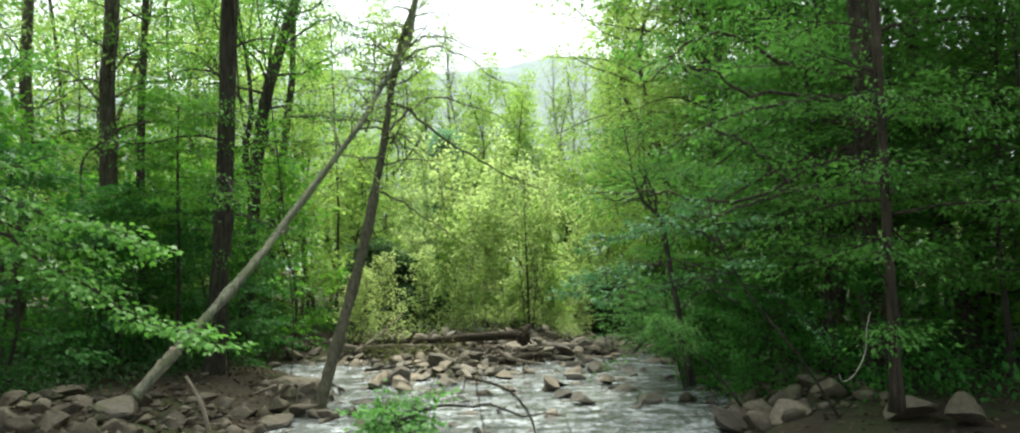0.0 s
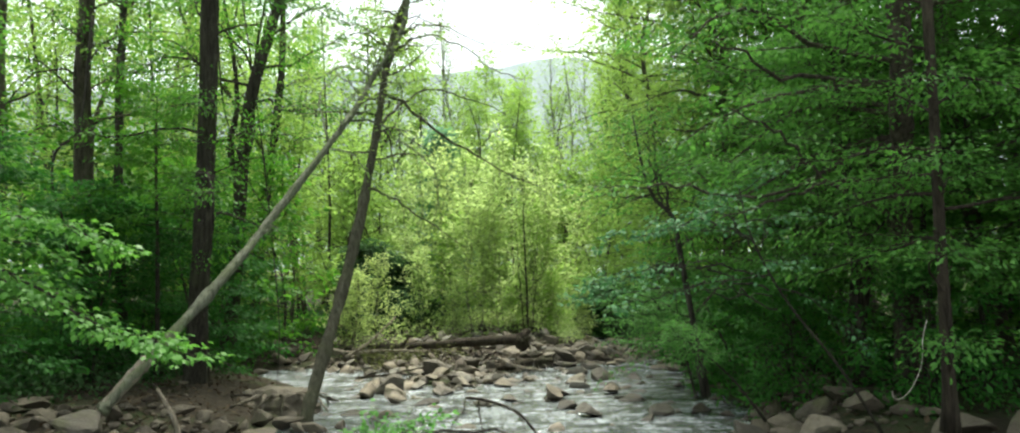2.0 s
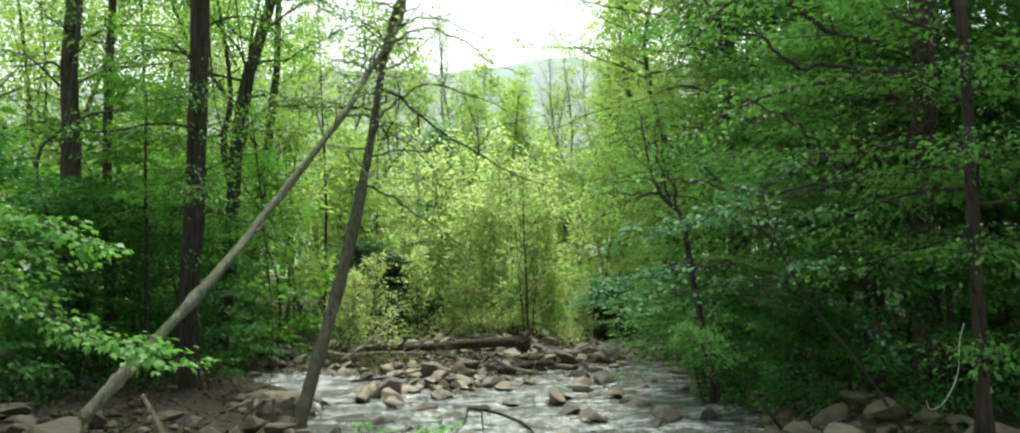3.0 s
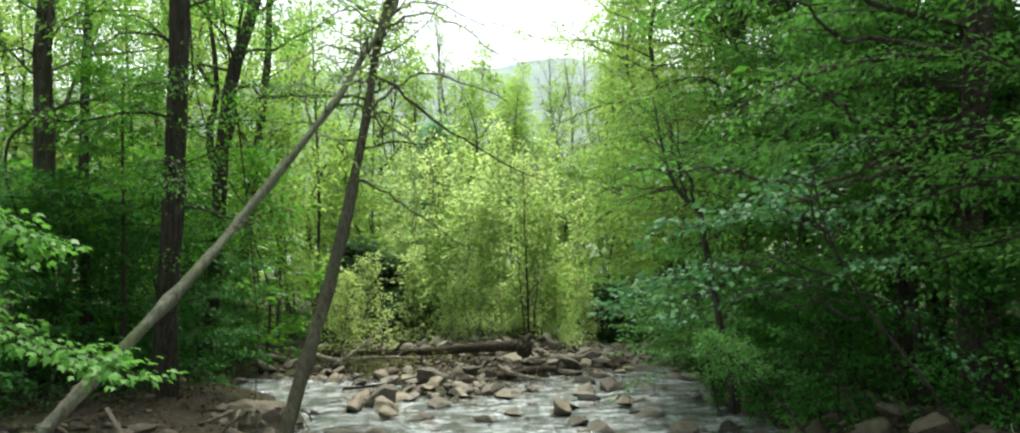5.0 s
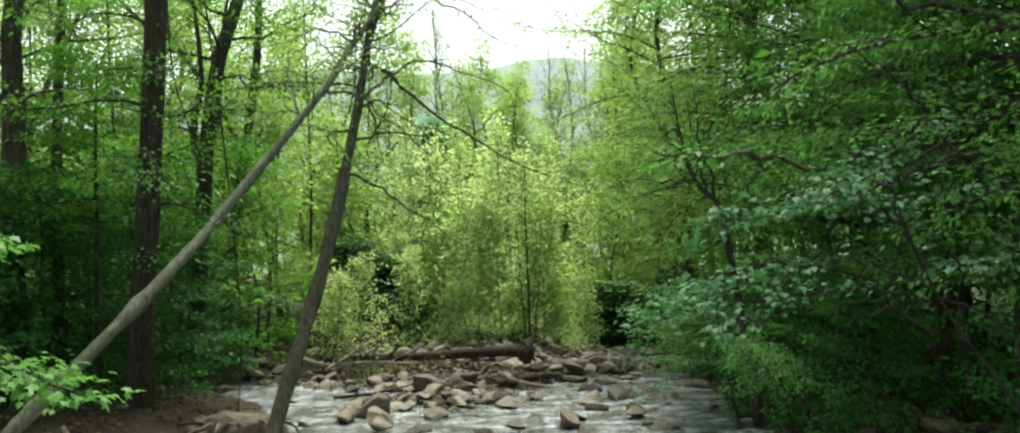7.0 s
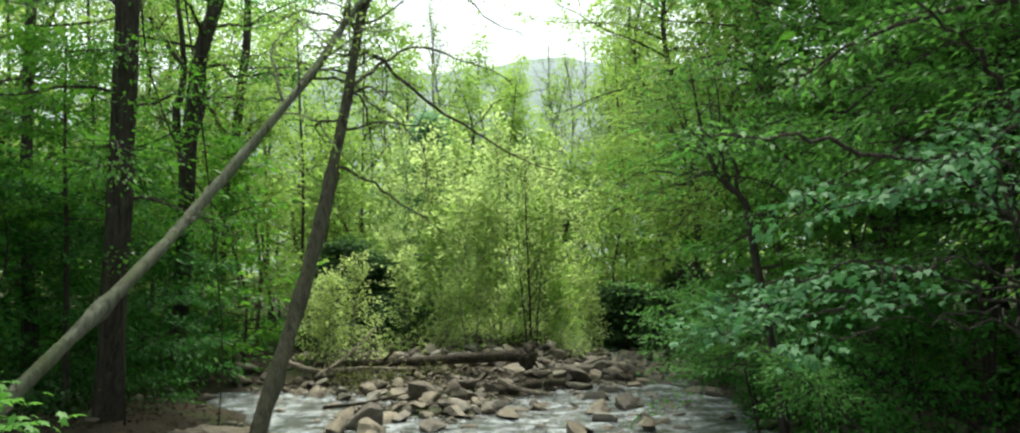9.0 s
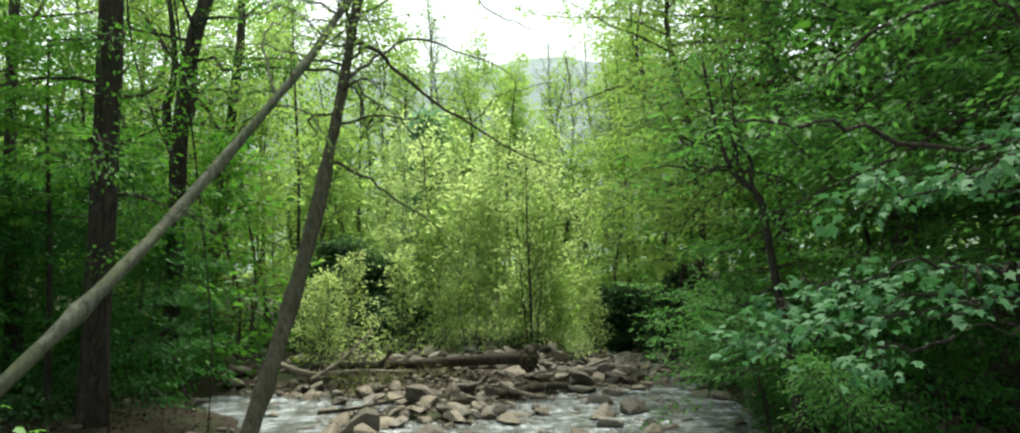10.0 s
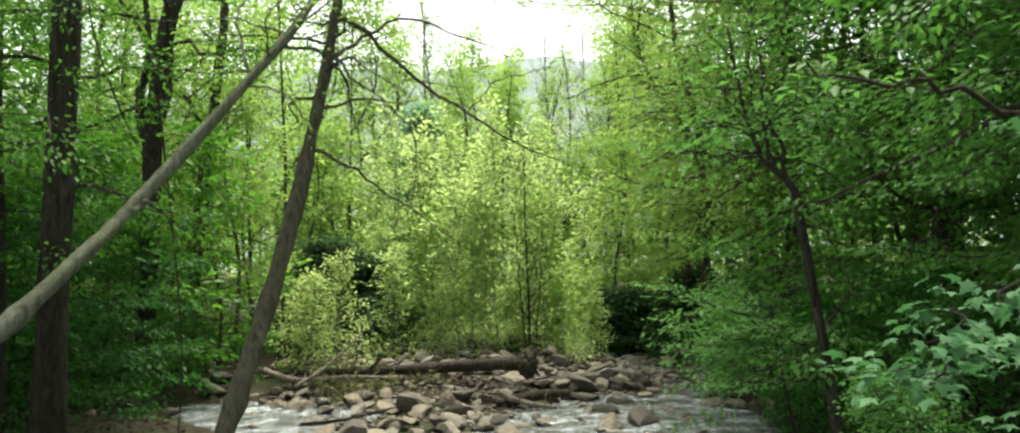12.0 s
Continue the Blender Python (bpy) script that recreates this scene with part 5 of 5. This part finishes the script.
# tangle of roots and mud at the water's edge
rm = np.random.default_rng(33)
roots = thing("root_mass", "grey tangle of exposed roots and dried mud on the bank", "roots", "", (-3.65, 14.2, -0.05))
bm = bmesh.new()
bmesh.ops.create_icosphere(bm, subdivisions=4, radius=1.0)
for v in bm.verts:
    n = 1 + 0.28 * noise.noise(v.co * 1.7) + 0.16 * noise.noise(v.co * 5) + 0.08 * noise.noise(v.co * 12)
    v.co = (v.co.x * 0.74 * n, v.co.y * 0.5 * n, max(-0.1, v.co.z * 0.46 * n))
part("mound", bm, MUD_ROCK, roots)
for k in range(16):
    a = k * 2.4
    line = bough((0.3 * math.cos(a), 0.25 * math.sin(a), 0.34), (math.cos(a), math.sin(a), 0.25), rm.uniform(0.6, 1.0), rm, 8, -0.25, 0.25)
    part("root", tubes_mesh("root", [(line, np.linspace(0.03, 0.008, 8), 6)], rm), DEAD_WOOD if k % 2 else BARK_BROWN, roots)
# vines
for pts, r in (([(-7.0, 15.3, 6.6), (-7.04, 15.0, 4.71), (-7.43, 15.0, 4.26), (-7.49, 15.0, 3.69), (-7.31, 15.0, 3.11), (-7.2, 15.0, 2.4)], 0.025),
               ([(-4.3, 14.6, 7.0), (-4.1, 15.2, 4.2), (-4.01, 15.5, 2.46), (-3.96, 15.5, 1.89), (-3.92, 15.5, 1.13), (-3.98, 15.5, 0.1)], 0.012),
               ([(-4.42, 14.0, 7.0), (-4.5, 14.0, 4.91), (-4.62, 14.1, 3.95), (-4.58, 14.2, 2.98), (-4.72, 14.3, 2.2), (-4.75, 14.5, 0.3)], 0.022),
               ([(-4.55, 14.2, 6.8), (-4.52, 14.4, 5.05), (-4.41, 14.7, 4.22), (-4.18, 15.0, 3.48), (-3.9, 15.2, 3.0)], 0.012)):
    fallen("vine", "thin dark woody vine hanging from a tree", pts, r, r * 0.7, BARK_DARK, int(r * 1000), "vine")

# ---- boulders ----
for k, (x, y, z, r, sy, sz, tip, label) in enumerate([
        (-4.8, 10.5, 0.42, 0.35, 0.9, 1.4, 12, "large pale angular boulder on the bank"), (-5.6, 11.0, 0.30, 0.34, 1.1, 0.9, 5, "tan boulder half buried in the bank"),
        (-2.52, 15.9, 0.08, 0.30, 0.9, 1.15, 14, "grey angular boulder at the water's edge"), (-1.98, 15.6, 0.06, 0.30, 0.8, 1.1, -8, "brown wet boulder in the creek"),
        (-2.2, 16.4, 0.14, 0.32, 1.0, 1.2, 20, "tan angular boulder in the creek"), (0.74, 15.6, 0.02, 0.24, 1.3, 1.0, 6, "pale boulder in running water"),
        (1.21, 17.1, 0.02, 0.26, 0.8, 0.8, 10, "flat grey stone in the riffle"), (0.09, 21.2, 0.24, 0.60, 0.7, 0.8, 8, "big flat slab of tan stone"), (0.95, 20.8, 0.18, 0.55, 0.8, 0.9, -6, "big rounded tan slab"),
        (-1.55, 18.8, 0.16, 0.36, 0.9, 1.2, 18, "tan angular boulder on the bar"), (-0.9, 19.4, 0.16, 0.30, 0.9, 1.2, -12, "grey boulder on the bar"), (1.75, 17.6, 0.06, 0.33, 0.8, 0.8, 6, "flat pale stone by the bank"),
        (-0.2, 17.0, 0.04, 0.36, 0.8, 0.6, 4, "flat tan stone awash in the creek"), (2.56, 10.5, 0.14, 0.34, 0.9, 1.0, 8, "mossy boulder on the shaded bank"), (3.0, 9.5, 0.30, 0.36, 0.9, 1.0, -8, "dark boulder on the shaded bank"),
        (3.79, 8.4, 0.55, 0.32, 0.9, 1.0, 10, "mossy boulder under the trees"), (4.1, 7.9, 0.6, 0.30, 1.0, 1.0, 4, "round dull boulder under the trees"), (-3.3, 12.0, 0.02, 0.34, 0.8, 0.9, 7, "flat tan stone beside the leaning tree"),
        (-4.1, 12.4, 0.1, 0.34, 0.9, 1.0, -9, "brown stone on the bank"), (-2.7, 12.6, -0.02, 0.30, 0.9, 0.9, 5, "brown stone beside the trunk"),
        (-1.94, 15.0, 0.07, 0.22, 0.9, 1.1, 15, "wet brown stone at the edge of the bar"), (-1.2, 16.1, 0.05, 0.27, 0.8, 0.7, -6, "flat tan stone at the edge of the bar"), (-0.1, 15.05, 0.02, 0.23, 0.8, 0.7, 9, "low grey stone in the riffle"),
        (0.62, 14.85, 0.10, 0.24, 0.9, 1.2, 24, "pale tan upright stone in the riffle"), (0.75, 14.0, 0.03, 0.20, 0.9, 0.8, 5, "small mossy stone in the riffle"), (1.05, 13.3, 0.05, 0.28, 0.8, 0.8, -14, "mossy tan slab tilted in the water"),
        (1.67, 15.65, 0.05, 0.23, 0.9, 0.7, 4, "dark wet stone in the riffle"), (2.0, 13.4, 0.02, 0.31, 0.8, 0.6, 8, "wet dark slab at the foot of the bank"), (-0.46, 14.5, 0.03, 0.20, 0.9, 0.9, -10, "brown wet stone in running water"),
        (1.17, 16.4, 0.04, 0.22, 0.9, 0.8, 12, "pale grey stone in the riffle"), (-3.15, 12.75, 0.08, 0.30, 0.9, 0.9, -4, "rounded tan stone beside the leaning tree")]):
    boulder(x, y, z, r, k, 37 * k, label, sy, sz, tip)
# leafy branch standing in the shallows
tree("leafy_branch", "fallen leafy branch lying in the shallows with fresh green leaves", [(-1.0, 6.3, -0.15), (-0.95, 6.33, 0.4), (-0.9, 6.35, 0.75), (-0.85, 6.35, 0.95)], 0.016, 0.009, BARK_DARK, LEAF_SPRAY, 81, 0.042, shape=MAPLE, n1=18, span=(0.72, 1), len1=0.46, elev=(-12, 22),
     n2=7, len2=0.2, nleaf=10, spread=0.05, flat=0.4, category="branch",
     extra=[([(-1.1, 6.35, 0.85), (-0.91, 6.35, 0.9), (-0.69, 6.35, 0.96), (-0.58, 6.35, 1.0), (-0.34, 6.35, 1.0), (-0.14, 6.35, 0.98), (0.04, 6.35, 0.92), (0.27, 6.35, 0.88), (0.37, 6.35, 0.82), (0.5, 6.3, 0.55), (0.6, 6.3, -0.1)], 0.013, 0, 0, 0),
            ([(-0.15, 6.35, 0.98), (-0.1, 6.35, 0.93), (-0.05, 6.33, 0.85)], 0.005, 0, 0, 0),
            ([(-0.9, 6.36, 0.9), (-0.72, 6.45, 1.0), (-0.58, 6.55, 1.06)], 0.006, 9, 0.18, 14),
            ([(-0.95, 6.36, 0.85), (-1.05, 6.4, 0.95), (-1.12, 6.45, 0.98)], 0.006, 8, 0.18, 13)])
tree("small_leaf_shrub", "shrub with tiny pale leaves hanging over the water", [(2.75, 10.6, 0.3), (2.4, 10.5, 0.75), (2.0, 10.35, 1.12), (1.72, 10.25, 1.3)], 0.014, 0.005, BARK_DARK, LEAF_SPRAY, 82, 0.030, n1=26, span=(0.66, 1), len1=0.28, elev=(-35, 60),
     n2=8, len2=0.22, nleaf=13, spread=0.045, droop=-0.02, category="shrub")


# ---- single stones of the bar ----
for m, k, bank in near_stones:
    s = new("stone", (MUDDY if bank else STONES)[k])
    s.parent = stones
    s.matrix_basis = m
